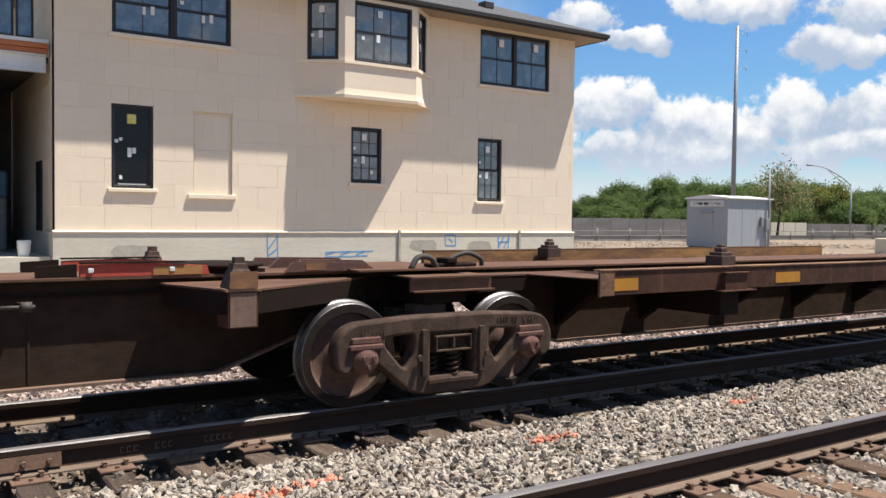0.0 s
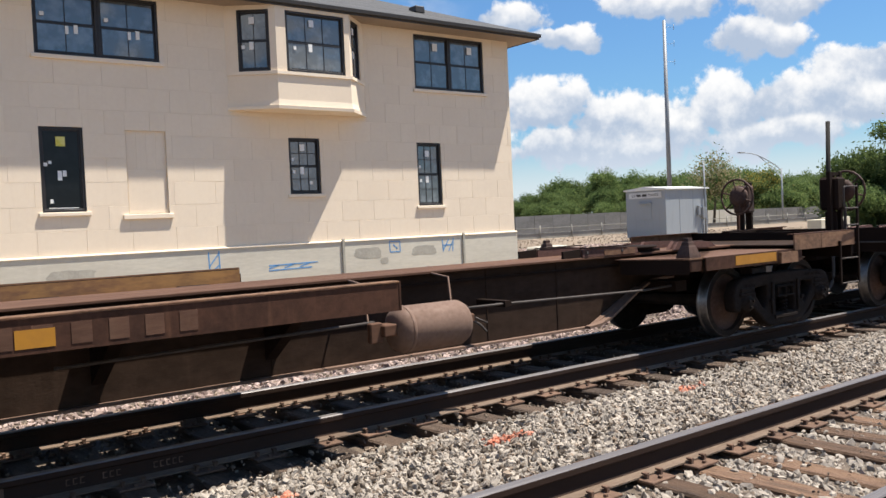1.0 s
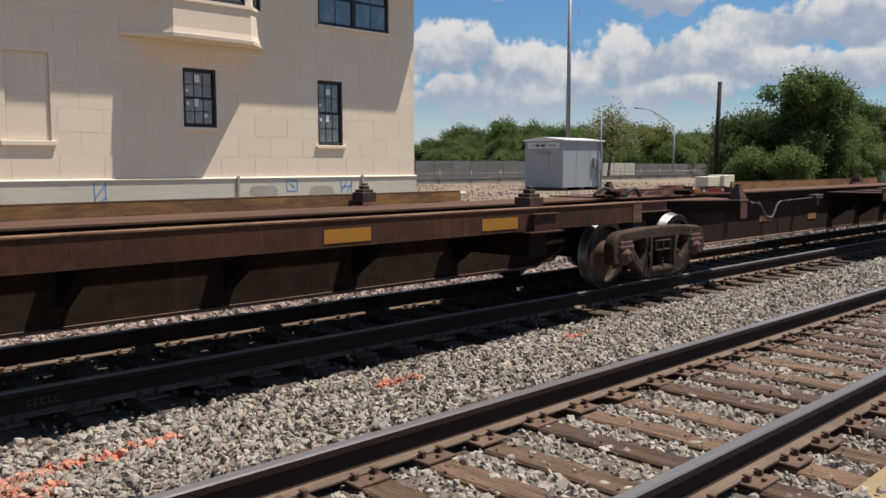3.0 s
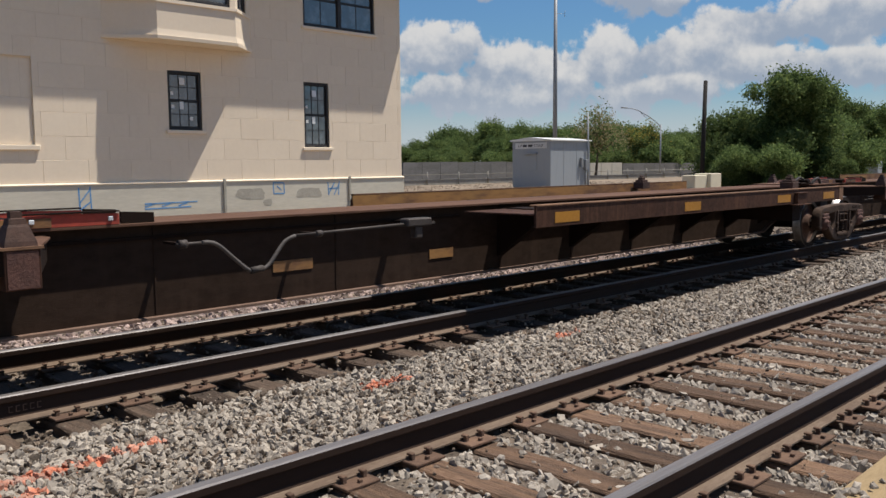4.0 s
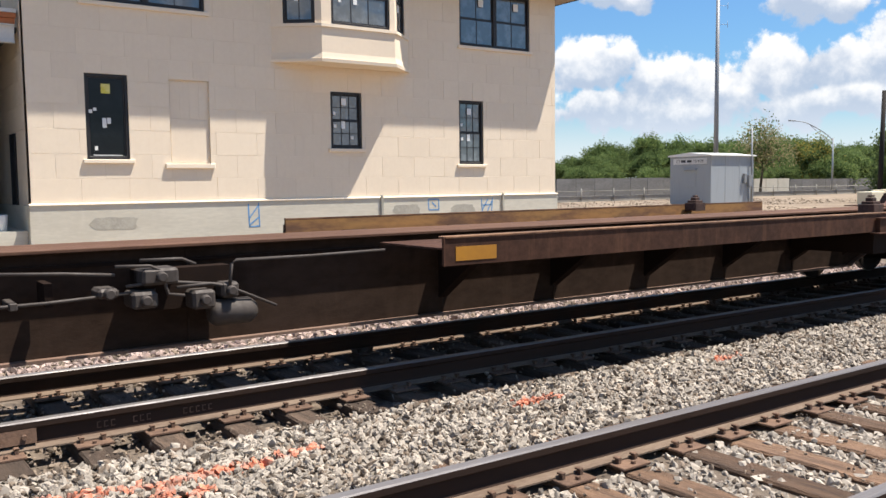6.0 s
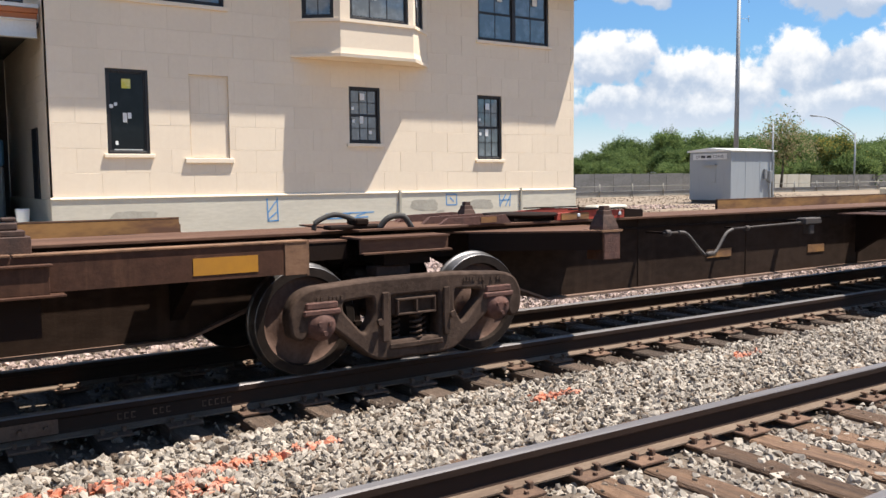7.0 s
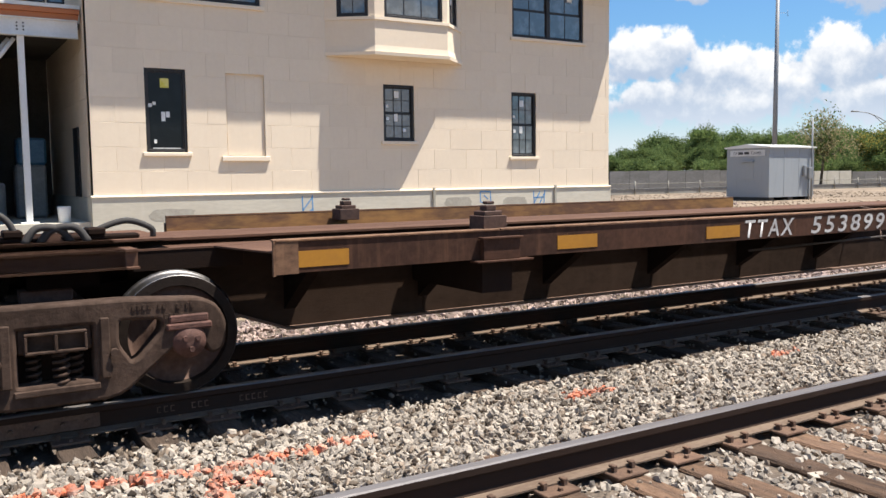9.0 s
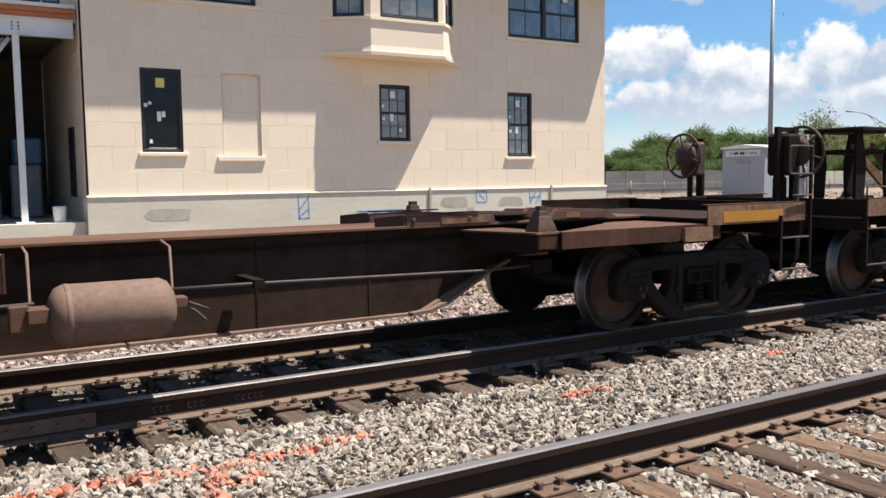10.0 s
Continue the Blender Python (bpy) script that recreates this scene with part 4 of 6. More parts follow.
def build_annex():
    """The half-built wing beside the house: steel post and beam, timber deck, dark room with wrapped goods."""
    an = thing("annex", "half-built steel and timber wing in deep shade beside the house", "building")
    y0 = WY + 0.55
    part("beam", boxes((-4.0, WX0 - 0.1, y0, y0 + 0.03, 5.0, 5.44), (-4.0, WX0 - 0.1, y0 - 0.09, y0 + 0.12, 5.0, 5.025), (-4.0, WX0 - 0.1, y0 - 0.09, y0 + 0.12, 5.415, 5.44)), white_steel, an, "white steel I-beam")
    for z in (5.14, 5.22, 5.30):
        for x in (2.26, 2.40):
            part("bolt", lathe(bmesh.new(), [(y0 - 0.025, 0.02), (y0, 0.022)], "y", 8, (x, 0, z)), gutter_dark, an)
    part("deck_edge", boxes((-4.0, WX0 - 0.08, y0 - 0.05, y0 + 0.2, 5.45, 5.58), (-4.0, WX0 - 0.06, y0 - 0.1, y0 + 0.25, 5.585, 5.70), bevel=0.005), orange_wood, an, "reddish timber deck edge")
    part("deck_edge", boxes((-4.0, WX0 - 0.05, y0 - 0.12, y0 + 0.3, 5.71, 5.80)), white_steel, an)
    part("steel_post", boxes((2.25, 2.40, y0 - 0.02, y0 + 0.13, 0.5, 5.0), (2.12, 2.53, y0 - 0.12, y0 + 0.25, 0.46, 0.5), bevel=0.006), white_steel, an, "white steel post on a base plate")
    bm = tube(bmesh.new(), [(2.2, y0 + 0.2, 4.95), (1.5, y0 + 0.2, 4.0)], 0.06, 6)
    part("brace", bm, white_steel, an)
    bm = tube(bmesh.new(), [(2.1, y0 + 0.35, 4.95), (0.9, y0 + 0.35, 3.6)], 0.06, 6)
    part("brace", bm, white_steel, an)
    part("slab", boxes((-6, WX0 - 0.06, WY + 0.2, 34, -0.1, 0.46)), plinth_concrete, an)
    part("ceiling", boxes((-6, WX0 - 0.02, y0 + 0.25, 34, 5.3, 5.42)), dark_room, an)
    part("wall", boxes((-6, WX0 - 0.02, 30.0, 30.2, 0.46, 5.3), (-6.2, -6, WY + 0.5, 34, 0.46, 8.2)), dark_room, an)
    # unseen wall, added only to keep light off the house's left return
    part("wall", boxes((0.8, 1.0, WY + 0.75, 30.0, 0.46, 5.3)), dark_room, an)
    part("upper_wall", boxes((-6, 2.4, WY + 3.3, WY + 3.5, 5.8, 8.4)), white_steel, an)
    for x in (2.75, 3.2):
        part("window", boxes((x - 0.2, x - 0.15, WY + 0.9, WY + 1.0, 5.85, 8.0), (x + 0.15, x + 0.2, WY + 0.9, WY + 1.0, 5.85, 8.0), (x - 0.15, x + 0.15, WY + 0.9, WY + 1.0, 6.85, 6.92), (x - 0.15, x + 0.15, WY + 0.9, WY + 1.0, 5.85, 5.93)), black_frame, an)
        part("pane", boxes((x - 0.15, x + 0.15, WY + 0.94, WY + 0.95, 5.93, 8.0)), window_glass, an)
    part("door", boxes((WX0 - 0.045, WX0 - 0.002, WY + 1.7, WY + 2.5, 0.6, 2.9)), black_frame, an)
    for x, y, z, w, h, mat, lab in ((1.6, 26.5, 0.46, 0.9, 1.0, grey_wrap, "pallet of goods in grey plastic wrap"), (2.75, 27.0, 0.46, 0.8, 1.5, grey_wrap, "pallet of goods in grey plastic wrap"), (2.8, 27.0, 1.96, 0.75, 0.75, blue_wrap, "stack of blue wrapped insulation")):
        bm = boxes((x - w / 2, x + w / 2, y - w / 2, y + w / 2, z, z + h), bevel=0.06)
        tagged(part("goods_pallet", bm, mat), lab, "pallet")
    bm = lathe(bmesh.new(), [(0.46, 0.12), (0.48, 0.14), (0.84, 0.165), (0.86, 0.16)], "z", 20, (3.12, WY + 0.62, 0))
    tagged(part("bucket", bm, white_label), "white plastic bucket on the slab", "bucket")


build_annex()

# ---- yard: signal hut, mast, poles, fences ----


def build_hut():
    x0, y0, x1, y1 = 38.2, 29.5, 41.95, 32.24
    hut = thing("signal_hut", "pale grey metal signal hut with name plate on a gravel pad", "signal hut")
    part("body", boxes((x0, x1, y0, y1, 0.18, 2.80)), hut_grey, hut)
    for k in range(4):
        x = x0 + 0.03 + k * (x1 - x0 - 0.06) / 3
        part("rib", boxes((x - 0.025, x + 0.025, y0 - 0.012, y0 - 0.001, 0.2, 2.78)), hut_grey, hut)
    bm = bmesh.new()
    prism(bm, [(y0 - 0.12, 2.80), (y0 - 0.12, 2.86), ((y0 + y1) / 2, 3.02), (y1 + 0.1, 2.88), (y1 + 0.1, 2.80)], "x", x0 - 0.1, x1 + 0.1)
    part("roof", bm, white_steel, hut)
    part("skid", boxes((x0 + 0.1, x0 + 0.5, y0 + 0.05, y1 - 0.05, -0.02, 0.18), (x1 - 0.6, x1 - 0.2, y0 + 0.05, y1 - 0.05, -0.02, 0.18), ((x0 + x1) / 2 - 0.2, (x0 + x1) / 2 + 0.2, y0 + 0.05, y1 - 0.05, -0.02, 0.18)), gutter_dark, hut)
    sign = part("sign", boxes((x0 - 0.04, x0 - 0.004, y0 + 0.25, y1 - 0.25, 2.38, 2.70)), dull_sign, hut, "white name plate with dark lettering")
    for text, ya, yb in (("CP", y1 - 0.46, y1 - 0.72), ("TOWER", y1 - 1.60, y1 - 2.30)):
        me = letter(text, 0.15, 0.0)
        xs = [v.co.x for v in me.vertices]
        me.transform(Matrix.Diagonal(((ya - yb) / (max(xs) - min(xs)), 1, 1, 1)))
        ob = part("lettering", me, dark_print, sign)
        ob.matrix_basis = pose(x0 - 0.046, ya, 2.465, 0, 0, -90)
    for ya, w in ((y1 - 1.10, 0.30), (y1 - 1.50, 0.32)):
        part("lettering", boxes((x0 - 0.046, x0 - 0.041, ya, ya + w, 2.475, 2.605)), dark_print, sign)
    part("door", boxes((x0 - 0.03, x0 - 0.002, y0 + 0.95, y0 + 1.75, 1.15, 2.05), bevel=0.01), hut_grey, hut)
    part("hood", boxes((x0 - 0.16, x0 - 0.002, y0 + 0.9, y0 + 1.8, 2.06, 2.12)), hut_grey, hut)
    part("meter_box", boxes((x1 - 0.65, x1 - 0.35, y0 - 0.2, y0 - 0.02, 1.15, 1.75), bevel=0.015), galvanised, hut)
    part("meter_box", boxes((x1 - 1.0, x1 - 0.8, y0 - 0.16, y0 - 0.02, 1.3, 1.85), bevel=0.015), galvanised, hut)
    part("conduit", tube(tube(bmesh.new(), [(x1 - 0.3, y0 - 0.1, 0), (x1 - 0.3, y0 - 0.1, 4.4)], 0.045, 8), [(x1 - 0.5, y0 - 0.1, 0), (x1 - 0.5, y0 - 0.1, 1.2)], 0.03, 8), galvanised, hut)


build_hut()


def build_yard():
    mast = thing("radio_mast", "tall grey steel radio mast with small aerials", "mast")
    part("pole", tube(bmesh.new(), [(47.15, 36, 0), (47.2, 36, 14.35)], 0.17, 12, 0.11), galvanised, mast)
    bm = bmesh.new()
    for z in (13.9, 12.8, 11.6):
        tube(bm, [(47.2, 36, z), (47.8, 35.7, z)], 0.012, 5)
        tube(bm, [(47.8, 35.7, z - 0.2), (47.8, 35.7, z + 0.2)], 0.015, 5)
    part("aerial", bm, galvanised, mast)
    pole = thing("wooden_post", "dark wooden pole without wires", "pole")
    part("pole", tube(bmesh.new(), [(48.9, 26, 0), (49.15, 26, 6.5)], 0.14, 10, 0.125), dark_wood_pole, pole)
    lamp_post = thing("street_lamp", "galvanised street lamp with a curved bracket arm", "street lamp")
    part("pole", tube(bmesh.new(), [(101.8, 60, 0), (101.8, 60, 6.6)], 0.13, 8, 0.09), hut_grey, lamp_post)
    arm = smooth_line([(101.8, 60, 6.3), (99.5, 60, 7.3), (96, 60, 8.25), (93.4, 60, 8.45)])
    part("arm", tube(bmesh.new(), arm, 0.06, 6), hut_grey, lamp_post)
    part("arm", tube(bmesh.new(), [(101.8, 60, 5.6), (96.6, 60, 8.1)], 0.04, 6), hut_grey, lamp_post)
    part("lantern", boxes((92.4, 93.5, 59.8, 60.2, 8.36, 8.52), bevel=0.05), galvanised, lamp_post)
    tagged(part("concrete_block", boxes((43.6, 45.0, 23.6, 24.4, 0, 0.80), (45.02, 46.3, 23.4, 24.4, 0, 0.88), bevel=0.03), beige_block), "pale beige concrete blocks among the bushes", "block")
    bar = thing("barrier", "low weathered concrete barrier with a pipe rail", "barrier")
    part("wall", boxes((30, 120, 46, 46.3, 0, 0.42)), barrier_concrete, bar)
    bm = bmesh.new()
    tube(bm, [(30, 45.9, 0.78), (120, 45.9, 0.78)], 0.035, 6)
    for i in range(26):
        tube(bm, [(31 + i * 3.4, 45.9, 0), (31 + i * 3.4, 45.9, 0.98)], 0.05, 6)
    part("rail", bm, barrier_concrete, bar)
    w = thing("boundary_wall", "dark grey weathered boundary wall before the trees", "wall")
    for i in range(12):
        x = 57 + i * 2.6
        part("panel", boxes((x, x + 2.56, 62, 62.2, 0, 1.78 + 0.02 * (i % 3))), wall_grey, w)
    for i in range(3):
        x = 88.6 + i * 2.4
        part("panel", boxes((x, x + 2.3, 62, 62.2, 0, 1.6)), pale_panel, w)
    for i in range(10):
        x = 95.9 + i * 2.6
        part("panel", boxes((x, x + 2.56, 62, 62.2, 0, 1.5)), wall_grey, w)
    part("panel", boxes((30, 57, 70, 70.2, 0, 1.2)), wall_grey, w)
    sacks = bmesh.new()
    box(sacks, 27.5, 29.6, 28.6, 29.4, -0.02, 0.2, 0.08)
    tagged(part("sandbag", sacks, pale_panel), "pale long sandbag lying on the dirt", "sandbag")
    # further kit along the line
    kit = thing("relay_case", "grey metal relay case beside the line", "case")
    part("case", boxes((63.5, 64.4, 20.5, 21.3, 0, 1.55), bevel=0.02), hut_grey, kit)
    wire = thing("service_pole", "thin galvanised pole beside the trees", "pole")
    part("pole", tube(bmesh.new(), [(66.5, 24, 0), (66.5, 24, 4.2)], 0.07, 8), galvanised, wire)


build_yard()


def crown_mesh(seed, blobs, count, leaf, mats, sizes=(0.6, 1.3)):
    """Leaves and leaf clumps scattered on and in a set of rounded masses."""
    rs = np.random.RandomState(seed)
    blobs = np.array(blobs, float)                       # x y z rx ry rz
    w = blobs[:, 3] * blobs[:, 4] + blobs[:, 5] * blobs[:, 3]
    pick = rs.choice(len(blobs), count, p=w / w.sum())
    d = rs.normal(size=(count, 3))
    d /= np.linalg.norm(d, axis=1)[:, None]
    r = rs.uniform(0.2, 1.45, count) ** 0.5 * (1 + 0.16 * np.sin(d[:, 0] * 7 + seed) * np.cos(d[:, 2] * 6))
    c = blobs[pick, :3] + d * r[:, None] * blobs[pick, 3:]
    k = 5                                                # leaf pieces per clump
    cc = np.repeat(c, k, 0) + rs.normal(size=(count * k, 3)) * leaf * 2.1
    u = rs.normal(size=(count * k, 3))
    u /= np.linalg.norm(u, axis=1)[:, None]
    v = np.cross(u, rs.normal(size=(count * k, 3)))
    v /= np.linalg.norm(v, axis=1)[:, None]
    s = (leaf * rs.uniform(*sizes, count * k))[:, None]
    quad = np.stack([cc - u * s, cc + v * s * 0.42, cc + u * s, cc - v * s * 0.42 + np.cross(u, v) * s * 0.25], 1)
    me = bpy.data.meshes.new("crown")
    n = count * k
    me.vertices.add(n * 4)
    me.vertices.foreach_set("co", quad.reshape(-1))
    me.loops.add(n * 4)
    me.loops.foreach_set("vertex_index", np.arange(n * 4))
    me.polygons.add(n)
    me.polygons.foreach_set("loop_start", np.arange(0, n * 4, 4))
    me.polygons.foreach_set("loop_total", np.full(n, 4))
    me.update(calc_edges=True)
    me.polygons.foreach_set("use_smooth", np.zeros(n, dtype=bool))
    for m in mats:
        me.materials.append(m)
    me.polygons.foreach_set("material_index", np.repeat(rs.randint(0, len(mats), count), k))
    return me


def tree(seed, height, width, count, leaf, mats, label, trunk=0.18, bush=False, low=None):
    rnd = random.Random(seed)
    t = thing("bush" if bush else "tree", label, "bush" if bush else "tree", "trees beyond the yard")
    lowest = low if low is not None else -0.1 if bush else 0.22
    blobs = []
    for i in range(40 if not bush else 14):
        a, rr = rnd.uniform(0, math.tau), rnd.uniform(0, 0.40) * width
        z = height * rnd.uniform(lowest + 0.15, 0.86)
        k = rnd.uniform(0.08, 0.19) * width * (1.15 - 0.5 * z / height)
        blobs.append((rr * math.cos(a), rr * math.sin(a), z, k, k, k * rnd.uniform(0.6, 0.9)))
    blobs.append((0, 0, height * 0.8, width * 0.2, width * 0.2, height * 0.19))
    bm = bmesh.new()
    tube(bm, [(0, 0, 0), (0.05 * width, 0, height * 0.35), (0, 0.03 * width, height * 0.75)], trunk, 8, trunk * 0.35)
    for b in blobs[:7]:
        tube(bm, [(0.03 * width, 0.01, height * rnd.uniform(0.25, 0.45)), (b[0] * 0.6, b[1] * 0.6, b[2] * 0.85), b[:3]], trunk * 0.4, 5, trunk * 0.1)
    part("trunk", bm, bark, t)
    part("crown", crown_mesh(seed, blobs, count, leaf, mats), None, t)
    return t


def build_trees():
    rnd = random.Random(8)
    kinds = [
        tree(1, 9.5, 9.0, 3600, 0.22, [leaf_mid, leaf_mid, leaf_light], "leafy green broadleaf tree in full summer crown"),
        tree(2, 8.0, 9.5, 3600, 0.22, [leaf_light, leaf_mid], "leafy green broadleaf tree in full summer crown"),
        tree(3, 10.5, 8.0, 3400, 0.22, [leaf_mid, leaf_light], "leafy green broadleaf tree in full summer crown"),
        tree(4, 4.0, 6.0, 2200, 0.17, [leaf_light, leaf_mid], "low green bush at the edge of the wood", 0.06, True),
    ]
    for i, k in enumerate(kinds):
        k.location = (152 + 11 * i, 112 + i, 0)
    x = 55.0
    while x < 330:
        y = rnd.uniform(86, 104) + max(0, x - 140) * 0.10
        s = rnd.uniform(0.75, 1.0) * (0.46 if x < 95 else 0.60 if x < 110 else 0.85)
        copy_thing(kinds[rnd.randrange(3)], pose(x, y, 0, 0, 0, rnd.uniform(0, 360)) @ Matrix.Diagonal((s, s, s * rnd.uniform(0.9, 1.1), 1)))
        if rnd.random() < 0.8:
            copy_thing(kinds[3], pose(x + 2, 80 + rnd.uniform(-4, 4), 0, 0, 0, rnd.uniform(0, 360)) @ Matrix.Scale(0.75, 4))
        x += rnd.uniform(1.8, 3.4)
    x = 50.0
    while x < 330:                                        # a further row closes the gaps
        s = rnd.uniform(0.85, 1.1) * (0.50 if x < 100 else 0.68 if x < 115 else 0.95)
        copy_thing(kinds[rnd.randrange(3)], pose(x, rnd.uniform(108, 122) + max(0, x - 140) * 0.10, 0, 0, 0, rnd.uniform(0, 360)) @ Matrix.Scale(s, 4))
        x += rnd.uniform(3.0, 4.6)
    for _ in range(26):                                   # second rank, along the line
        x = rnd.uniform(85, 260)
        s = rnd.uniform(0.7, 1.05)
        copy_thing(kinds[rnd.randrange(3)], pose(x, 30 + (x - 85) * 0.24 + rnd.uniform(0, 14), 0, 0, 0, rnd.uniform(0, 360)) @ Matrix.Scale(s, 4))
    big = tree(21, 7.3, 6.6, 13000, 0.115, [leaf_mid, leaf_mid, leaf_light], "large dense green tree beside the tracks", 0.24, low=0.0)
    big.location = (55.0, 23.2, 0)
    side = tree(22, 5.2, 6.0, 9000, 0.105, [leaf_mid, leaf_light], "leafy green tree beside the tracks", 0.18, low=-0.05)
    side.location = (54.0, 26.0, -0.2)
    for x, y, s in ((61.5, 28.6, 1.0),):
        copy_thing(side, pose(x, y, -0.15, 0, 0, x * 57) @ Matrix.Scale(s, 4))
    copy_thing(side, pose(58.5, 22.8, 0, 0, 0, 70) @ Matrix.Scale(0.85, 4))
    copy_thing(side, pose(66.0, 25.4, 0, 0, 0, 200))
    copy_thing(big, pose(79.0, 29.5, 0, 0, 0, 130))
    copy_thing(big, pose(92.0, 27.0, 0, 0, 0, 250))
    shrub = tree(23, 2.4, 3.4, 3800, 0.08, [leaf_light, leaf_mid], "low green shrub beside the tracks", 0.05, True)
    shrub.location = (51.5, 24.9, 0)
    for x, y, s in ((50.5, 22.0, 1.0), (55.5, 20.8, 0.9), (60, 21, 1.1), (66, 21.5, 1.2), (72, 22, 1.2), (53.4, 26.0, 1.0), (55.4, 25.2, 0.9), (57.2, 24.2, 1.3), (52.6, 23.2, 0.9), (50.8, 24.6, 1.0), (58.5, 27.0, 1.6)):
        copy_thing(shrub, pose(x, y, 0, 0, 0, x * 40) @ Matrix.Scale(s, 4))
    for x, y, k in ((110, 65.0, 1.0), (116, 66, 1.2), (122, 66.5, 1.3), (106.5, 69.0, 0.8)):
        copy_thing(kinds[3], pose(x, y, 0, 0, 0, x * 31) @ Matrix.Scale(k, 4))
    dry = tree(24, 8.2, 8.0, 900, 0.15, [leaf_dry, leaf_dry, leaf_mid], "thin half-dry greyish tree behind the hut", 0.16)
    dry.location = (79.6, 55.0, 0)
    gold = tree(25, 7.2, 6.8, 2600, 0.17, [leaf_gold, leaf_mid, leaf_light], "yellowing tree among the green ones", 0.14)
    gold.location = (111.0, 67.5, 0)


build_trees()

# ---- the train: articulated spine cars ----
SPEED = 9.5                       # metres a second towards -x
WHEEL_R, AXLE = 0.42, 1.64
MOVING = []                       # (thing, place along the train at the start)
WHEELSETS = []


def sideframe_mesh():
    outer = [(-1.04, 0.36), (-1.06, 0.52), (-1.00, 0.64), (-0.90, 0.685), (-0.40, 0.715), (0.40, 0.715), (0.90, 0.685), (1.00, 0.64), (1.06, 0.52), (1.04, 0.36), (0.97, 0.33), (0.93, 0.42), (0.73, 0.42), (0.66, 0.36), (0.40, 0.145), (0.30, 0.115), (-0.30, 0.115), (-0.40, 0.145), (-0.66, 0.36), (-0.73, 0.42), (-0.93, 0.42), (-0.97, 0.33)]
    left = [(-0.66, 0.60), (-0.36, 0.62), (-0.35, 0.44), (-0.44, 0.30), (-0.50, 0.32), (-0.66, 0.50)]
    middle = [(-0.24, 0.61), (0.24, 0.61), (0.24, 0.22), (-0.24, 0.22)]
    right = [(-x, z) for x, z in left[::-1]]
    return cut_plate([round_poly(outer, 0.05), round_poly(left, 0.05), round_poly(middle, 0.03), round_poly(right, 0.05)], 0.15, 0.022)


def wheel_mesh(wheel_dark):
    """One wheel, flange towards +y, its outer face towards -y. Tread and rim in another material."""
    R = WHEEL_R
    prof = [(-0.066, R - 0.075), (-0.064, R - 0.008), (-0.058, R - 0.002), (0.03, R + 0.002), (0.040, R + 0.012), (0.052, R + 0.026), (0.066, R + 0.018), (0.068, R - 0.075), (0.04, R - 0.10), (0.022, 0.17), (0.06, 0.14), (0.06, 0.08), (-0.09, 0.08), (-0.09, 0.13), (-0.03, 0.165), (-0.004, 0.22), (0.004, R - 0.12), (-0.02, R - 0.085)]
    n = 48
    bm = bmesh.new()
    rings = [[bm.verts.new((math.cos(k * math.tau / n) * r, y, math.sin(k * math.tau / n) * r)) for k in range(n)] for y, r in prof]
    for i in range(len(prof)):
        a, b = rings[i], rings[(i + 1) % len(prof)]
        for k in range(n):
            f = bm.faces.new((a[k], a[(k + 1) % n], b[(k + 1) % n], b[k]))
            f.smooth = i not in (0, 6, 17)
            f.material_index = 1 if 1 <= i <= 5 else (2 if 12 <= i <= 16 else 0)
    bmesh.ops.recalc_face_normals(bm, faces=bm.faces)
    me = bpy.data.meshes.new("wheel")
    bm.to_mesh(me)
    bm.free()
    me.materials.append(wheel_dark)
    me.materials.append(wheel_tread)
    me.materials.append(wheel_plate)
    return me


def spring_bm(x, y, z0, z1, r, wire):
    pts = [(x + r * math.cos(a * 0.6), y + r * math.sin(a * 0.6), z0 + (z1 - z0) * a / 52) for a in range(53)]
    return tube(bmesh.new(), pts, wire, 6)


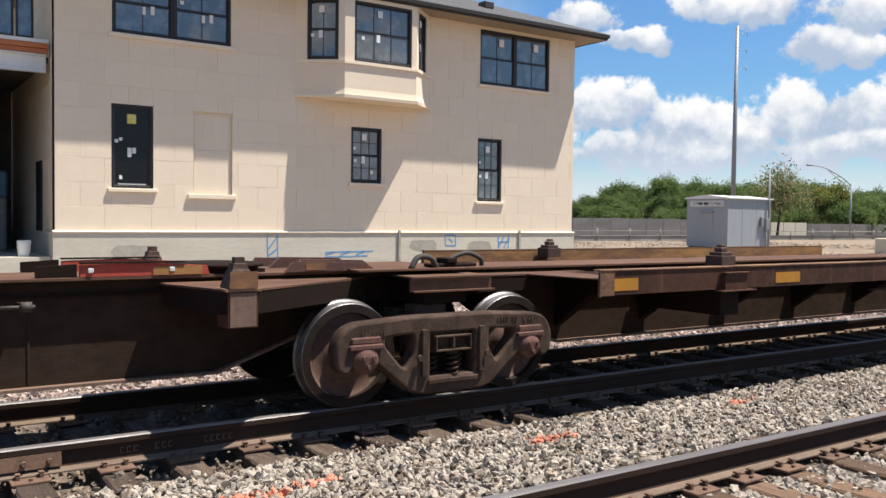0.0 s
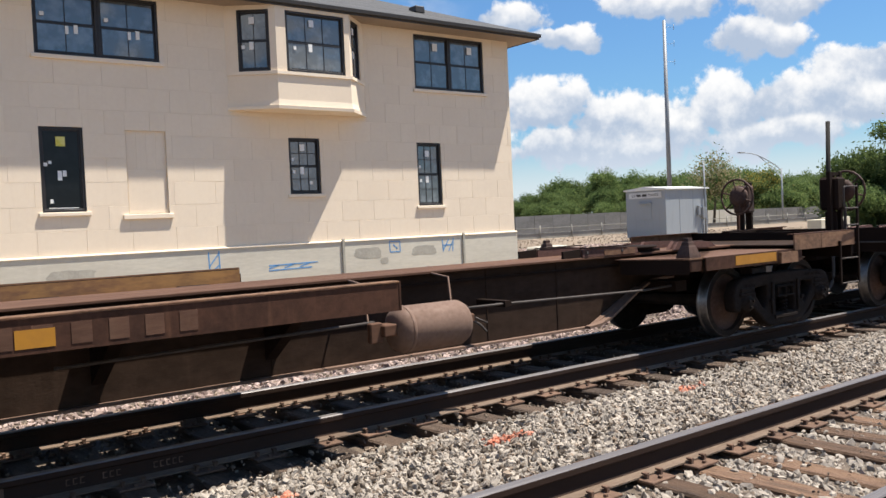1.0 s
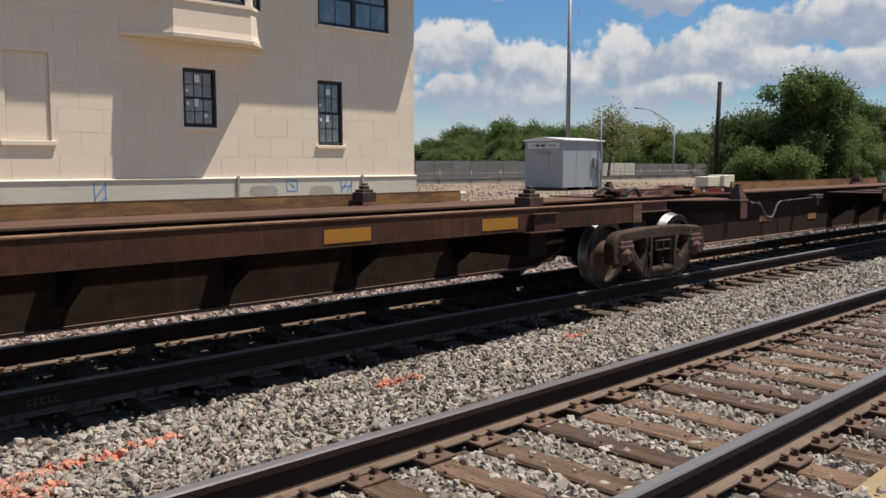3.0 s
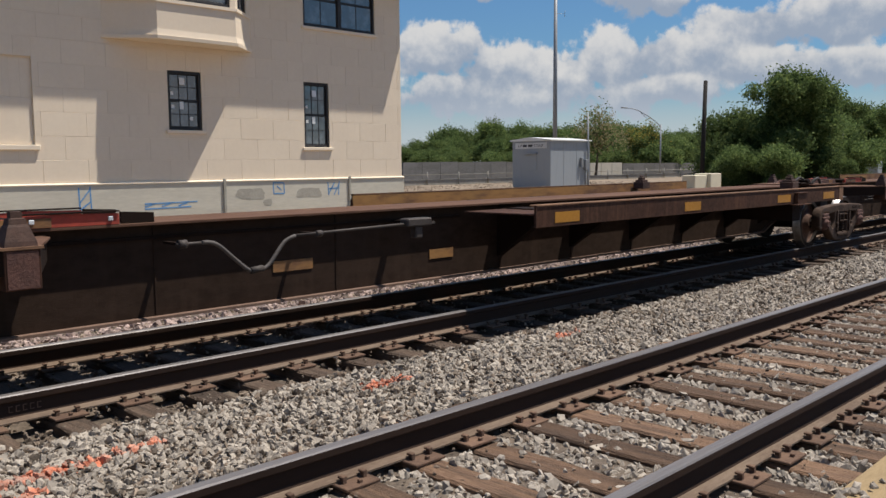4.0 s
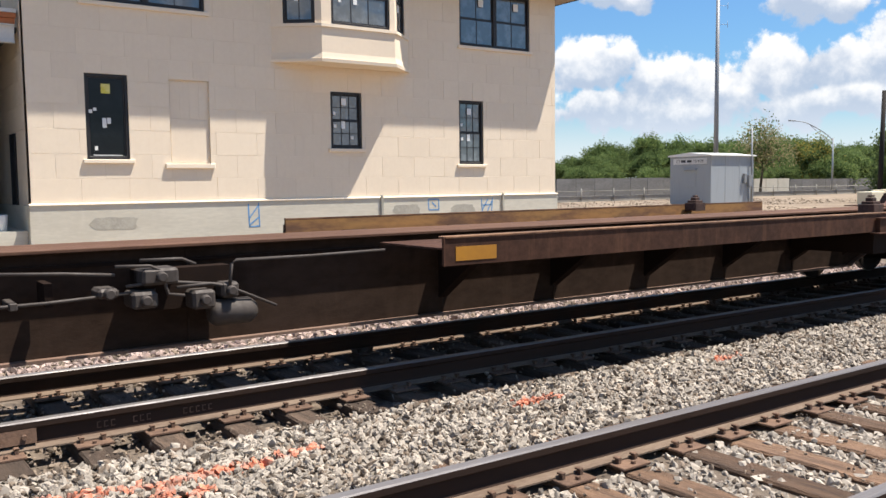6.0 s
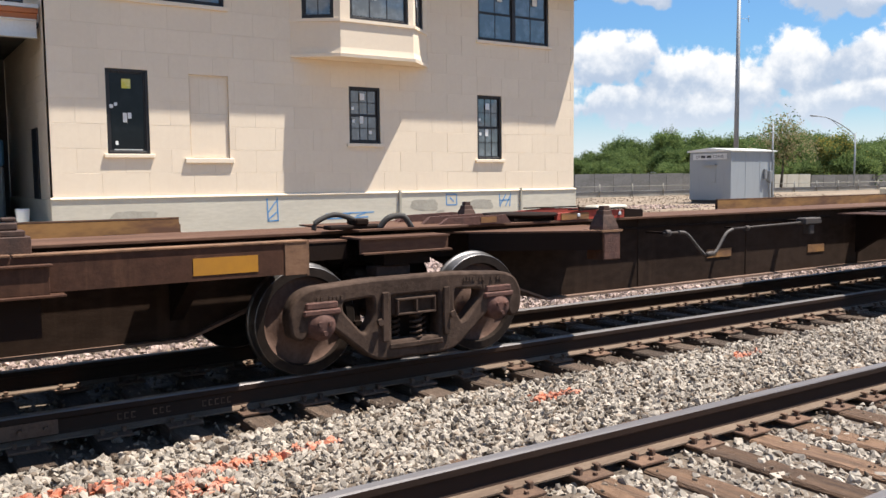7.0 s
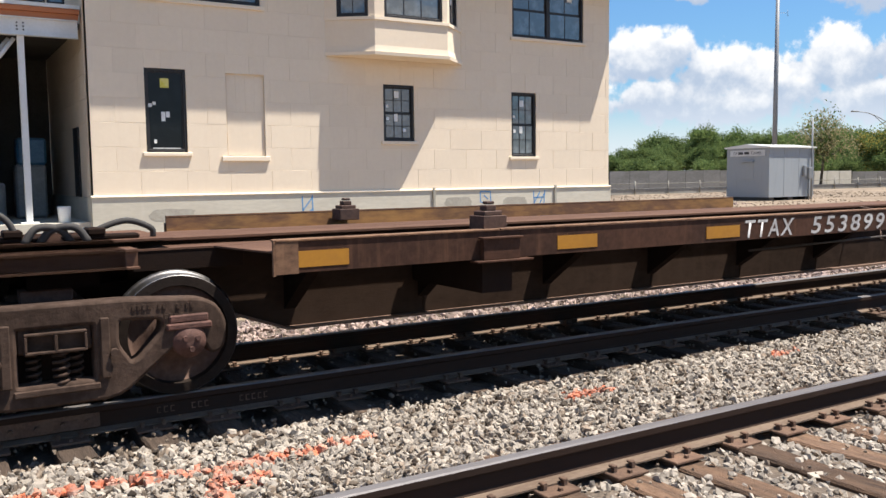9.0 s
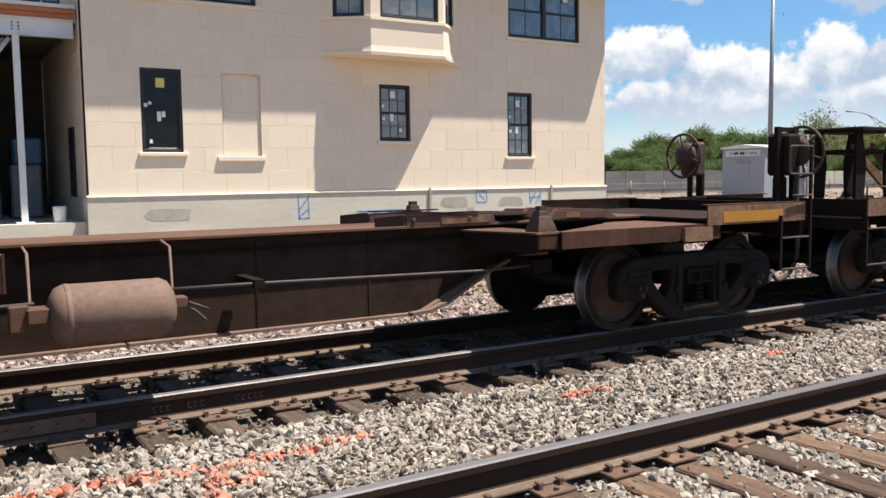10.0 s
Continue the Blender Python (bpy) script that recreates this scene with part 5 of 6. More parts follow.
def build_truck(cast_rust=cast_rust, wheel_dark=wheel_dark, bearing=bearing_red, label="rusty cast-steel two-axle freight truck under the spine car"):
    """A two-axle freight truck, its middle at the origin, on rails at z 0."""
    tr = thing("freight_truck", label, "railway truck", "trucks of the train")
    frame_mesh = sideframe_mesh()
    frame_mesh.materials.append(cast_rust)
    for s in (-1, 1):
        y = s * 1.003
        sf = part("sideframe", frame_mesh, None, tr, "cast side frame with raised foundry marks")
        sf.location.y = y
        # raised lettering bars, wedge pockets and ribs on the outer face
        o = s * 0.076
        rows = [(-0.86, 0.60, 0.05), (-0.76, 0.60, 0.10), (-0.86, 0.545, 0.16), (0.46, 0.655, 0.12), (0.62, 0.65, 0.06), (0.74, 0.645, 0.03), (0.80, 0.645, 0.06), (0.66, 0.58, 0.12)]
        bm = bmesh.new()
        for x, z, w in rows:
            k = 0.0
            while k < w:
                x0 = x + k
                box(bm, x0, x0 + 0.022, min(o, o + s * 0.006), max(o, o + s * 0.006), z, z + 0.032)
                k += 0.032
        tagged(part("foundry_mark", bm, cast_rust, sf), kind="stuff")
        for x in (-0.285, 0.285):
            bm = bmesh.new()
            box(bm, x - 0.03, x + 0.03, min(o, o + s * 0.025), max(o, o + s * 0.025), 0.24, 0.63, 0.008)
            lathe(bm, [(o + s * 0.02, 0.030), (o + s * 0.045, 0.026)], "y", 10, (x * 1.18, 0, 0.40))
            part("column_guide", bm, cast_rust, sf)
        bm = bmesh.new()
        box(bm, -0.25, 0.25, min(o, o + s * 0.02), max(o, o + s * 0.02), 0.175, 0.22, 0.008)
        part("spring_seat", bm, cast_rust, sf)
    part("bolster", boxes((-0.22, 0.22, -1.04, 1.04, 0.43, 0.60), (-0.26, 0.26, -0.8, 0.8, 0.60, 0.70), (-0.22, 0.22, -0.5, 0.5, 0.36, 0.74), bevel=0.015), cast_rust, tr, "cast bolster across the truck")
    for s in (-1, 1):
        # bolster end with two openings, standing proud of the side frame
        o0, o1 = sorted((s * 1.05, s * 1.10))
        part("bolster_end", boxes((-0.18, 0.18, o0, o1, 0.55, 0.567), (-0.18, 0.18, o0, o1, 0.435, 0.452), (-0.18, -0.163, o0, o1, 0.452, 0.55), (0.163, 0.18, o0, o1, 0.452, 0.55), (-0.01, 0.01, o0, o1, 0.452, 0.55), bevel=0.004), cast_rust, tr)
        for x, r in ((0.03, 0.045), (0.13, 0.038), (-0.12, 0.038)):
            part("spring", spring_bm(x, s * (1.03 if x == 0.03 else 0.94), 0.21, 0.43, r, 0.011), cast_rust, tr)
    for s in (-1, 1):
        for a in (-1, 1):
            x = a * AXLE / 2
            o = s * 1.095
            bm = boxes((x - 0.13, x + 0.13, *sorted((s * 0.91, o)), 0.545, 0.60), (x - 0.15, x + 0.15, *sorted((s * 0.93, o + s * 0.01)), 0.50, 0.545), bevel=0.01)
            part("bearing_adapter", bm, bearing if cast_rust is not grimy_shaded_cast else cast_rust, tr)
            bm = lathe(bmesh.new(), [(s * 0.90, 0.115), (o - s * 0.02, 0.115), (o, 0.105), (o + s * 0.012, 0.075), (o + s * 0.035, 0.070), (o + s * 0.04, 0.03)], "y", 20, (x, 0, WHEEL_R))
            for k in range(3):
                g = k * math.tau / 3 + 0.5
                lathe(bm, [(o + s * 0.03, 0.020), (o + s * 0.058, 0.018)], "y", 6, (x + 0.048 * math.cos(g), 0, WHEEL_R + 0.048 * math.sin(g)))
            part("bearing_cap", bm, bearing if cast_rust is not grimy_shaded_cast else cast_rust, tr, "roller bearing end cap with three bolts")
        # added dark plate that stands for the shade behind the springs
        part("spring_nest", boxes((-0.235, 0.235, *sorted((s * 0.84, s * 0.90)), 0.19, 0.46)), car_dark, tr)
        part("side_bearing", boxes((-0.16, 0.16, *sorted((s * 0.56, s * 0.74)), 0.70, 0.79), (-0.09, 0.09, *sorted((s * 0.58, s * 0.72)), 0.79, 0.90), bevel=0.008), pedestal_rust, tr)
        for x in (-0.34, 0.34):
            part("brake_lever", prism(bmesh.new(), [(x - 0.03, 0.34), (x + 0.03, 0.34), (x * 0.55 + 0.025, 0.86), (x * 0.55 - 0.025, 0.86)], "y", s * 0.30 - 0.015, s * 0.30 + 0.015), car_dark, tr)
    part("bottom_rod", tube(bmesh.new(), [(-0.36, 0.30, 0.72), (0.36, 0.30, 0.70)], 0.025, 6), car_dark, tr)
    part("transom", boxes((-0.62, 0.62, -0.14, 0.14, 0.60, 0.74)), car_dark, tr)
    for x in (-0.39, 0.39):
        part("brake_beam", boxes((x - 0.03, x + 0.03, -0.85, 0.85, 0.30, 0.38)), car_dark, tr)
    for a in (-1, 1):
        for s in (-1, 1):
            x = a * 0.375
            part("brake_shoe", boxes((x - 0.03, x + 0.03, s * 0.75 - 0.045, s * 0.75 + 0.045, 0.27, 0.55)), car_dark, tr)
    wheel = wheel_mesh(wheel_dark)
    for a in (-1, 1):
        axle = part("wheelset", lathe(bmesh.new(), [(-0.95, 0.065), (-0.86, 0.07), (-0.80, 0.085), (-0.3, 0.075), (0.3, 0.075), (0.80, 0.085), (0.86, 0.07), (0.95, 0.065)], "y", 16), wheel_dark, tr, "axle with two flanged steel wheels")
        axle.location = (a * AXLE / 2, 0, WHEEL_R)
        for s in (-1, 1):
            w = part("wheel", wheel, None, axle)
            w.matrix_basis = pose(0, s * 0.748, 0, 0, 0, 0 if s < 0 else 180)
    return tr


def pedestal_bm(x, y, z):
    bm = boxes((x - 0.11, x + 0.11, y - 0.10, y + 0.10, z, z + 0.115), bevel=0.005)
    box(bm, x - 0.085, x + 0.085, y - 0.075, y + 0.075, z + 0.115, z + 0.150, 0.006)
    box(bm, x - 0.05, x + 0.05, y - 0.045, y + 0.045, z + 0.150, z + 0.195, 0.008)
    box(bm, x - 0.035, x + 0.045, y - 0.03, y + 0.03, z + 0.20, z + 0.225, 0.008)
    return bm


def build_unit(d, length, gear, end=False, number="", raised=False, brake=False, stripe="", arch=False, strips=((1.58, 2.03), (3.3, 3.75), (6.06, 6.46), (8.68, 9.1))):
    """One unit of a spine car. u runs from its winged end (0, over one truck) to its narrow end; x is d * u. y is across, 0 in the middle."""
    unit = thing("spine_car_unit", "worn oxide-brown articulated spine car unit with open side sills", "railway car", "units of the train")

    def bx(*rects, bevel=0.0):
        return boxes(*[(d * r[0], d * r[1], *r[2:]) for r in rects], bevel=bevel)

    def pr(poly, axis, a, b):
        """A prism whose polygon is given in u and z (axis y) or u and y (axis z)."""
        return prism(bmesh.new(), [(d * p[0], p[1]) for p in poly], axis, a, b)

    # centre sill
    n0 = length - (2.72 if end else 1.85)
    n1 = length - (1.9 if end else 1.15)
    nz = 0.68 if end else 0.55
    side = [(0.12, 1.045), (0.12, 0.80), (0.75, 0.76), (1.15, 0.50), (1.7, 0.30), (n0, 0.30), (n1, nz), (length - 0.75, 0.78), (length - 0.12, 0.80), (length - 0.12, 1.045)]
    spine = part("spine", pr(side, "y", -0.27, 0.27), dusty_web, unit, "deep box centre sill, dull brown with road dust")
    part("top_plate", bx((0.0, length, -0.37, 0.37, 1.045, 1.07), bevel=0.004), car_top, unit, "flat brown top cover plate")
    lower = [(1.15, 0.50), (1.7, 0.30), (n0, 0.30), (n1, nz)]
    low2 = [(p[0], p[1] - 0.022) for p in lower]
    part("bottom_flange", pr(low2 + lower[::-1], "y", -0.34, 0.34), tank_brown, unit)
    for u in (3.0, 4.4, 5.8, 7.2, 8.6, 11.0, length - 3.2):
        part("weld_rib", bx((u, u + 0.016, -0.278, 0.278, 0.31, 1.04)), dusty_web, spine)
    part("stiffener", bx((9.3, length - 2.2, -0.30, 0.30, 0.93, 0.955)), car_dark, spine)

    # open wings: outer sills carried on arms
    we = 9.4 if d < 0 else 9.12
    for s in (-1, 1):
        y0, y1 = sorted((s * 1.450, s * 1.433))
        lip0, lip1 = sorted((s * 1.460, s * 1.355))
        mat = car_brown
        sill = part("side_sill", bx((1.2, we, y0, y1, 0.865, 1.075 if s < 0 else 1.14)), mat, unit, "outer side sill with worn edges")
        part("edge", bx((1.2, 3.0, lip0, lip1, 1.076, 1.092), (3.01, we, lip0, lip1, 1.078, 1.094), bevel=0.004) if s < 0 else bx((1.2, we, 1.42, 1.46, 1.141, 1.155)), car_rust, sill, "rusty worn top edge")
        part("edge", bx((1.2, we, *sorted((s * 1.433, s * 1.375)), 0.865, 0.88)), car_dark, sill)
        part("end_plate", bx((1.185, 1.2, *sorted((s * 1.455, s * 1.430)), 0.85, 1.09)), car_rust, sill)
        part("worn_end", bx((1.2, 1.36, *sorted((s * 1.450, s * 1.456)), 0.86, 1.075)), car_rust, sill, "bare worn end of the sill")
        part("end_plate", bx((we, we + 0.015, *sorted((s * 1.455, s * 1.430)), 0.865, 1.09)), car_brown, sill)
        if s > 0:
            part("worn_face", bx((1.2, we, 1.42, 1.432, 0.90, 1.135)), worn_yellow, sill, "inner face with flaking yellow and rust")
        for u in (1.75, 3.0, 4.4, 5.8, 7.2, 8.6):
            # arms and struts in car_dark: under-deck shade carried by the colour
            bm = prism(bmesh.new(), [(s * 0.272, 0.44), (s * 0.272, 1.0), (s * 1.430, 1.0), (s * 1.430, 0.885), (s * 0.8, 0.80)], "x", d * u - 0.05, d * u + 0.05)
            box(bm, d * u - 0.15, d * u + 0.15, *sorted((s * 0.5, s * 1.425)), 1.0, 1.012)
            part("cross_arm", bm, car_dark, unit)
        part("runway", bx((1.9, we - 0.02, *sorted((s * (0.445 if s < 0 else 0.472), s * 1.428)), 0.985, 1.0)), car_brown, unit, "narrow steel runway inside the sill")
        tri = [(1.2, s * 1.425), (0.98, s * 0.37), (1.9, s * 0.37), (1.9, s * 1.425)]
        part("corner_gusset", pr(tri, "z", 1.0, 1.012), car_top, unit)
        # container pedestals
        part("pedestal", pedestal_bm(d * 3.0, s * 1.30, 1.075 if s < 0 else 1.06), pedestal_rust, unit, "container pedestal with twist lock")
        part("pedestal_base", bx((2.82, 3.16, *sorted((s * 1.455, s * 1.505)), 0.86, 1.02), (2.74, 3.26, *sorted((s * 1.433, s * 1.545)), 0.845, 0.86), (2.80, 3.18, *sorted((s * 1.455, s * 1.525)), 1.02, 1.035), bevel=0.003), car_brown, unit)
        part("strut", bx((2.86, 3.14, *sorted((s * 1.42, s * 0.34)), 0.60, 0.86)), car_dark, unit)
        for a, b in strips:
            part("reflector", bx((a, b, *sorted((s * 1.450, s * 1.454)), 0.90, 1.01)), reflector, sill, "faded yellow reflector strip")

    # winged end over the truck
    for s in (-1, 1):
        y0, y1 = sorted((s * 0.835, s * 0.82))
        for b in ((-0.38, 0.46, y0, y1, 0.919, 1.02), (-0.38, 0.46, *sorted((s * 0.86, s * 0.5)), 1.02, 1.035), (-0.38, 0.46, *sorted((s * 0.90, s * 0.82)), 0.905, 0.918)):
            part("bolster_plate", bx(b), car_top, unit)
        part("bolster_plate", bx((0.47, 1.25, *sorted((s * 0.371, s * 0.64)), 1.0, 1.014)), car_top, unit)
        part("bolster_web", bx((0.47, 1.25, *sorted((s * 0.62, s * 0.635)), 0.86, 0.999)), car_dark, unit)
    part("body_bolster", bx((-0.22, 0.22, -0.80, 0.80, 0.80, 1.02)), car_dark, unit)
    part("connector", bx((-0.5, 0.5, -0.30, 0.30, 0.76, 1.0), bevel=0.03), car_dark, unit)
    part("deck_plate", bx((-0.75, 0.35, -0.62, 0.55, 1.071, 1.086)), car_top, unit)
    rise = 0.20 if arch else 0.09
    hose = smooth_line([(d * 0.66, -0.42, 1.09), (d * 0.64, -0.43, 1.09 + rise * 0.7), (d * 0.48, -0.44, 1.12 + rise), (d * 0.30, -0.44, 1.09 + rise * 0.8), (d * 0.22, -0.45, 1.09)])
    part("brake_hose", tube(bmesh.new(), hose, 0.022, 8), rubber, unit, "black rubber brake hose")
    bm = bx((0.05, 0.55, -0.5, -0.36, 1.086, 1.12), (0.2, 0.32, -0.52, -0.34, 1.12, 1.17), bevel=0.01)
    part("hose_clamp", bm, car_dark, unit)
    loop = smooth_line([(d * 0.10, -0.50, 1.08), (d * 0.02, -0.53, 1.17), (-d * 0.12, -0.54, 1.18), (-d * 0.2, -0.55, 1.08)])
    part("brake_hose", tube(bmesh.new(), loop, 0.026, 8), rubber, unit)

    # narrow end: trailer hitch, brackets, corner posts
    e = length
    pe = e - (1.76 if d < 0 else 1.86)          # near edge of the corner post
    for s in (-1, 1):
        tri = [(e - 0.55, s * 0.33), (e - 0.75, s * 0.52), (pe, s * 1.185), (pe - 0.22, s * 1.185), (e - 2.3, s * 0.5), (e - 2.3, s * 0.33)]
        part("bracket_plate", pr(tri, "z", 1.0, 1.015), car_top, unit)
        bm = bmesh.new()
        for p, q in (((e - 0.75, s * 0.52), (pe, s * 1.18)), ((pe - 0.22, s * 1.18), (e - 2.3, s * 0.42))):
            prism(bm, [(d * p[0], p[1]), (d * q[0], q[1]), (d * q[0], q[1] - s * 0.015), (d * p[0], p[1] - s * 0.015)], "z", 0.84, 0.999)
        part("bracket_web", bm, car_dark, unit)
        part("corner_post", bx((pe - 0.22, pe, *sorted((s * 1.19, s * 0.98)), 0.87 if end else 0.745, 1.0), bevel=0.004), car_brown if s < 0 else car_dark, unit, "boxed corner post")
        part("post_cap", bx((pe - 0.24, pe + 0.02, *sorted((s * 1.20, s * 0.96)), 1.0, 1.018)), car_rust, unit)
        bm = bmesh.new()
        levels = [(0.10, 1.018), (0.095, 1.05), (0.065, 1.14), (0.055, 1.155), (0.05, 1.19), (0.035, 1.195), (0.035, 1.235)]
        rings = [[bm.verts.new((d * (pe - 0.11) + a * h, s * 1.09 + b * h * 0.9, z)) for a, b in ((-1, -1), (1, -1), (1, 1), (-1, 1))] for h, z in levels]
        for lo, hi in zip(rings, rings[1:]):
            for k in range(4):
                bm.faces.new((lo[k], lo[(k + 1) % 4], hi[(k + 1) % 4], hi[k]))
        bm.faces.new(rings[0][::-1])
        bm.faces.new(rings[-1])
        part("pedestal", bm, pedestal_rust, unit, "tapered container pedestal with twist lock")
        if d > 0 and not end:
            part("wear_plate", bx((pe - 0.21, pe - 0.01, *sorted((s * 1.203, s * 1.207)), 1.02, 1.14)), worn_yellow, unit, "faded yellow wear plate")
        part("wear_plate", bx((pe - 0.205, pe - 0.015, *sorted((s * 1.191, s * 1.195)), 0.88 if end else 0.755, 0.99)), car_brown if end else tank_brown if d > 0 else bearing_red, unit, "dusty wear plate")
    for s in (-1, 1):
        cheek = [(e - 0.48, 1.072), (e - 0.60, 1.14), (e - 1.25, 1.155), (e - 1.32, 1.072)]
        side = part("hitch_cheek", pr(cheek, "y", *sorted((s * 0.42, s * 0.38))), bearing_red, unit, "dull red hitch cheek plate")
        part("tag", bx((e - 1.14, e - 0.96, *sorted((s * 0.42, s * 0.424)), 1.085, 1.14)), worn_yellow, side, "faded yellow tag")
        part("hitch_arm", pr([(e - 0.42, 1.072), (e - 0.52, 1.15), (e - 1.1, 1.165), (e - 1.2, 1.072)], "y", *sorted((s * 0.25, s * 0.20))), bearing_red, unit)
        guide = part("trip_plate", pr([(e - 2.87, 1.072), (e - 2.87, 1.155), (e - 2.40, 1.165), (e - 1.95, 1.14), (e - 1.93, 1.072)], "y", *sorted((s * 0.33, s * 0.37))), red_oxide if not end else bearing_red, unit, "red hitch guide plate with worn yellow end" if not end else "dull rust-brown hitch guide plate")
        part("worn_end", bx((e - (2.36 if gear == "hose" else 2.52), e - 1.99, *sorted((s * 0.371, s * 0.376)), 1.074, 1.142)), worn_yellow if gear == "hose" else car_rust, guide, "worn yellow and rust end")
        part("guide_lip", bx((e - 2.87, e - 2.12, *sorted((s * 0.325, s * 0.385)), 1.166, 1.178)), car_dark, guide)
        for u in (2.80, 2.22):
            part("bolt", bx((e - u - 0.02, e - u + 0.02, *sorted((s * 0.371, s * 0.382)), 1.10, 1.135), bevel=0.005), dull_sign if gear == "hose" else pipe_steel, guide)
        part("flap", pr([(e - 2.89, 1.072), (e - 2.89, 1.165), (e - 3.16, 1.15), (e - 3.16, 1.072)], "y", *sorted((s * 0.33, s * 0.36))), car_dark, unit)
    disc = lathe(bmesh.new(), [(1.10, 0.34), (1.125, 0.40), (1.14, 0.39), (1.15, 0.2)], "z", 28, (d * (e - 1.76), 0, 0))
    part("hitch_plate", disc, car_dark, unit, "black greased hitch plate")
    part("hitch_base", bx((e - 2.05, e - 1.45, -0.30, 0.30, 1.071, 1.10)), car_dark, unit)

    # brake gear on the near side of the narrow part
    if gear == "hose":
        part("pipe", tube(tube(bmesh.new(), [(d * (e - 3.2), -0.62, 0.90), (d * (e - 3.45), -0.62, 0.90)], 0.014, 6), [(d * (e - 4.3), -0.62, 0.90), (d * (e - 5.75), -0.62, 0.93)], 0.014, 6), pipe_steel, unit)
        droop = smooth_line([(d * (e - u), -0.63, z) for u, z in ((3.42, 0.905), (3.55, 0.88), (3.72, 0.74), (3.84, 0.645), (3.92, 0.63), (4.04, 0.67), (4.2, 0.85), (4.32, 0.90))])
        part("brake_hose", tube(bmesh.new(), droop, 0.017, 8), hose_grey, unit, "drooping brake hose with metal couplings")
        part("coupling", tube(tube(tube(bmesh.new(), [(d * (e - 3.86), -0.63, 0.635), (d * (e - 3.98), -0.63, 0.645)], 0.03, 8), [(d * (e - 3.22), -0.62, 0.9), (d * (e - 3.29), -0.62, 0.9)], 0.035, 8), [(d * (e - 4.55), -0.62, 0.9), (d * (e - 4.61), -0.62, 0.9)], 0.03, 8), pipe_steel, unit)
        bm = bx((e - 5.62, e - 5.95, -0.68, -0.55, 0.90, 0.98), (e - 5.74, e - 5.84, -0.66, -0.57, 0.78, 0.90), bevel=0.012)
        box(bm, *sorted((d * (e - 5.5), d * (e - 6.05))), -0.62, -0.59, 0.91, 0.93)
        part("valve", bm, pipe_steel, unit)
        # duller yellow than the side sill strips: shade under the deck coloured in
        for a, b, z in ((4.32, 4.76, 0.545), (6.3, 6.66, 0.50)):
            part("reflector", bx((e - b, e - a, -0.2785, -0.271, z, z + 0.10)), worn_yellow, spine, "faded reflector strip with the sill's shade in its colour")
        for h in ((e - 3.24, e - 3.28, -0.62, -0.33, 0.89, 0.91), (e - 4.56, e - 4.6, -0.62, -0.33, 0.89, 0.91), (e - 5.74, e - 5.82, -0.56, -0.33, 0.91, 0.95)):
            part("hanger", bx(h), car_dark, unit)
    elif gear == "valves":
        run = [(2.33, 0.94), (3.09, 0.93), (3.44, 0.92), (3.84, 0.70), (4.25, 0.71), (4.6, 0.70)] if end else [(2.4, 0.71), (4.0, 0.73), (4.7, 0.76)]
        lines = [run, [(3.53, 0.955), (4.1, 0.92), (4.42, 0.89)], [(4.42, 0.95), (4.66, 0.94), (4.74, 0.90), (4.78, 0.73), (4.9, 0.71)],
                 [(4.5, 0.80), (4.75, 0.82), (5.24, 0.76)], [(4.85, 0.77), (5.1, 0.78), (5.23, 0.75), (5.62, 0.57)], [(5.24, 0.74), (5.26, 0.92), (5.30, 0.945), (5.91, 0.94), (6.6, 0.95)], [(4.6, 0.98), (4.9, 0.975), (5.0, 0.93)]]
        for n, line in enumerate(lines):
            part("pipe", tube(bmesh.new(), [(d * (e - u), -0.60 - 0.02 * (n % 3), z) for u, z in line], 0.013, 6), pipe_steel, unit, "brake pipe clipped along the sill")
        for u0, u1, y, z0, z1 in ((4.30, 4.44, -0.66, 0.73, 0.80), (4.52, 4.70, -0.68, 0.64, 0.76), (4.60, 4.86, -0.66, 0.80, 0.92), (4.95, 5.12, -0.68, 0.60, 0.74), (5.18, 5.32, -0.64, 0.66, 0.78)):
            bm = bx((e - u0, e - u1, y, -0.42, z0, z1), bevel=0.02)
            lathe(bm, [(y - 0.05, 0.028), (y - 0.04, 0.038), (y + 0.01, 0.04)], "y", 10, (d * (e - (u0 + u1) / 2), 0, (z0 + z1) / 2))
            part("brake_valve", bm, pipe_steel, unit, "small brake valve on the sill")
        part("brake_cylinder", lathe(bmesh.new(), [(d * (e - 5.10), 0.06), (d * (e - 5.14), 0.10), (d * (e - 5.42), 0.10), (d * (e - 5.47), 0.06)], "x", 14, (0, -0.56, 0.55)), pipe_steel, unit, "small grimy brake cylinder")
        for u in (2.9, 3.3) if end else (3.4, 3.75):
            part("clip", bx((e - u, e - u - 0.05, -0.64, -0.33, *((0.90, 0.96) if end else (0.70, 0.75))), bevel=0.006), pipe_steel, unit)
        for h in ((e - 3.97, e - 4.02, -0.60, -0.33, 0.70, 0.86), (e - 4.6, e - 5.3, -0.5, -0.33, 0.6, 0.9)):
            part("hanger", bx(h), car_dark, unit)
    else:
        c = e - 5.40
        bm = lathe(bmesh.new(), [(d * (c - 0.39), 0.02), (d * (c - 0.385), 0.12), (d * (c - 0.35), 0.175), (d * (c - 0.30), 0.20), (d * (c + 0.30), 0.20), (d * (c + 0.35), 0.175), (d * (c + 0.385), 0.12), (d * (c + 0.39), 0.02)], "x", 28, (0, -0.90, 0.635))
        part("air_reservoir", bm, tank_brown, unit, "round brown air reservoir hung on the sill")
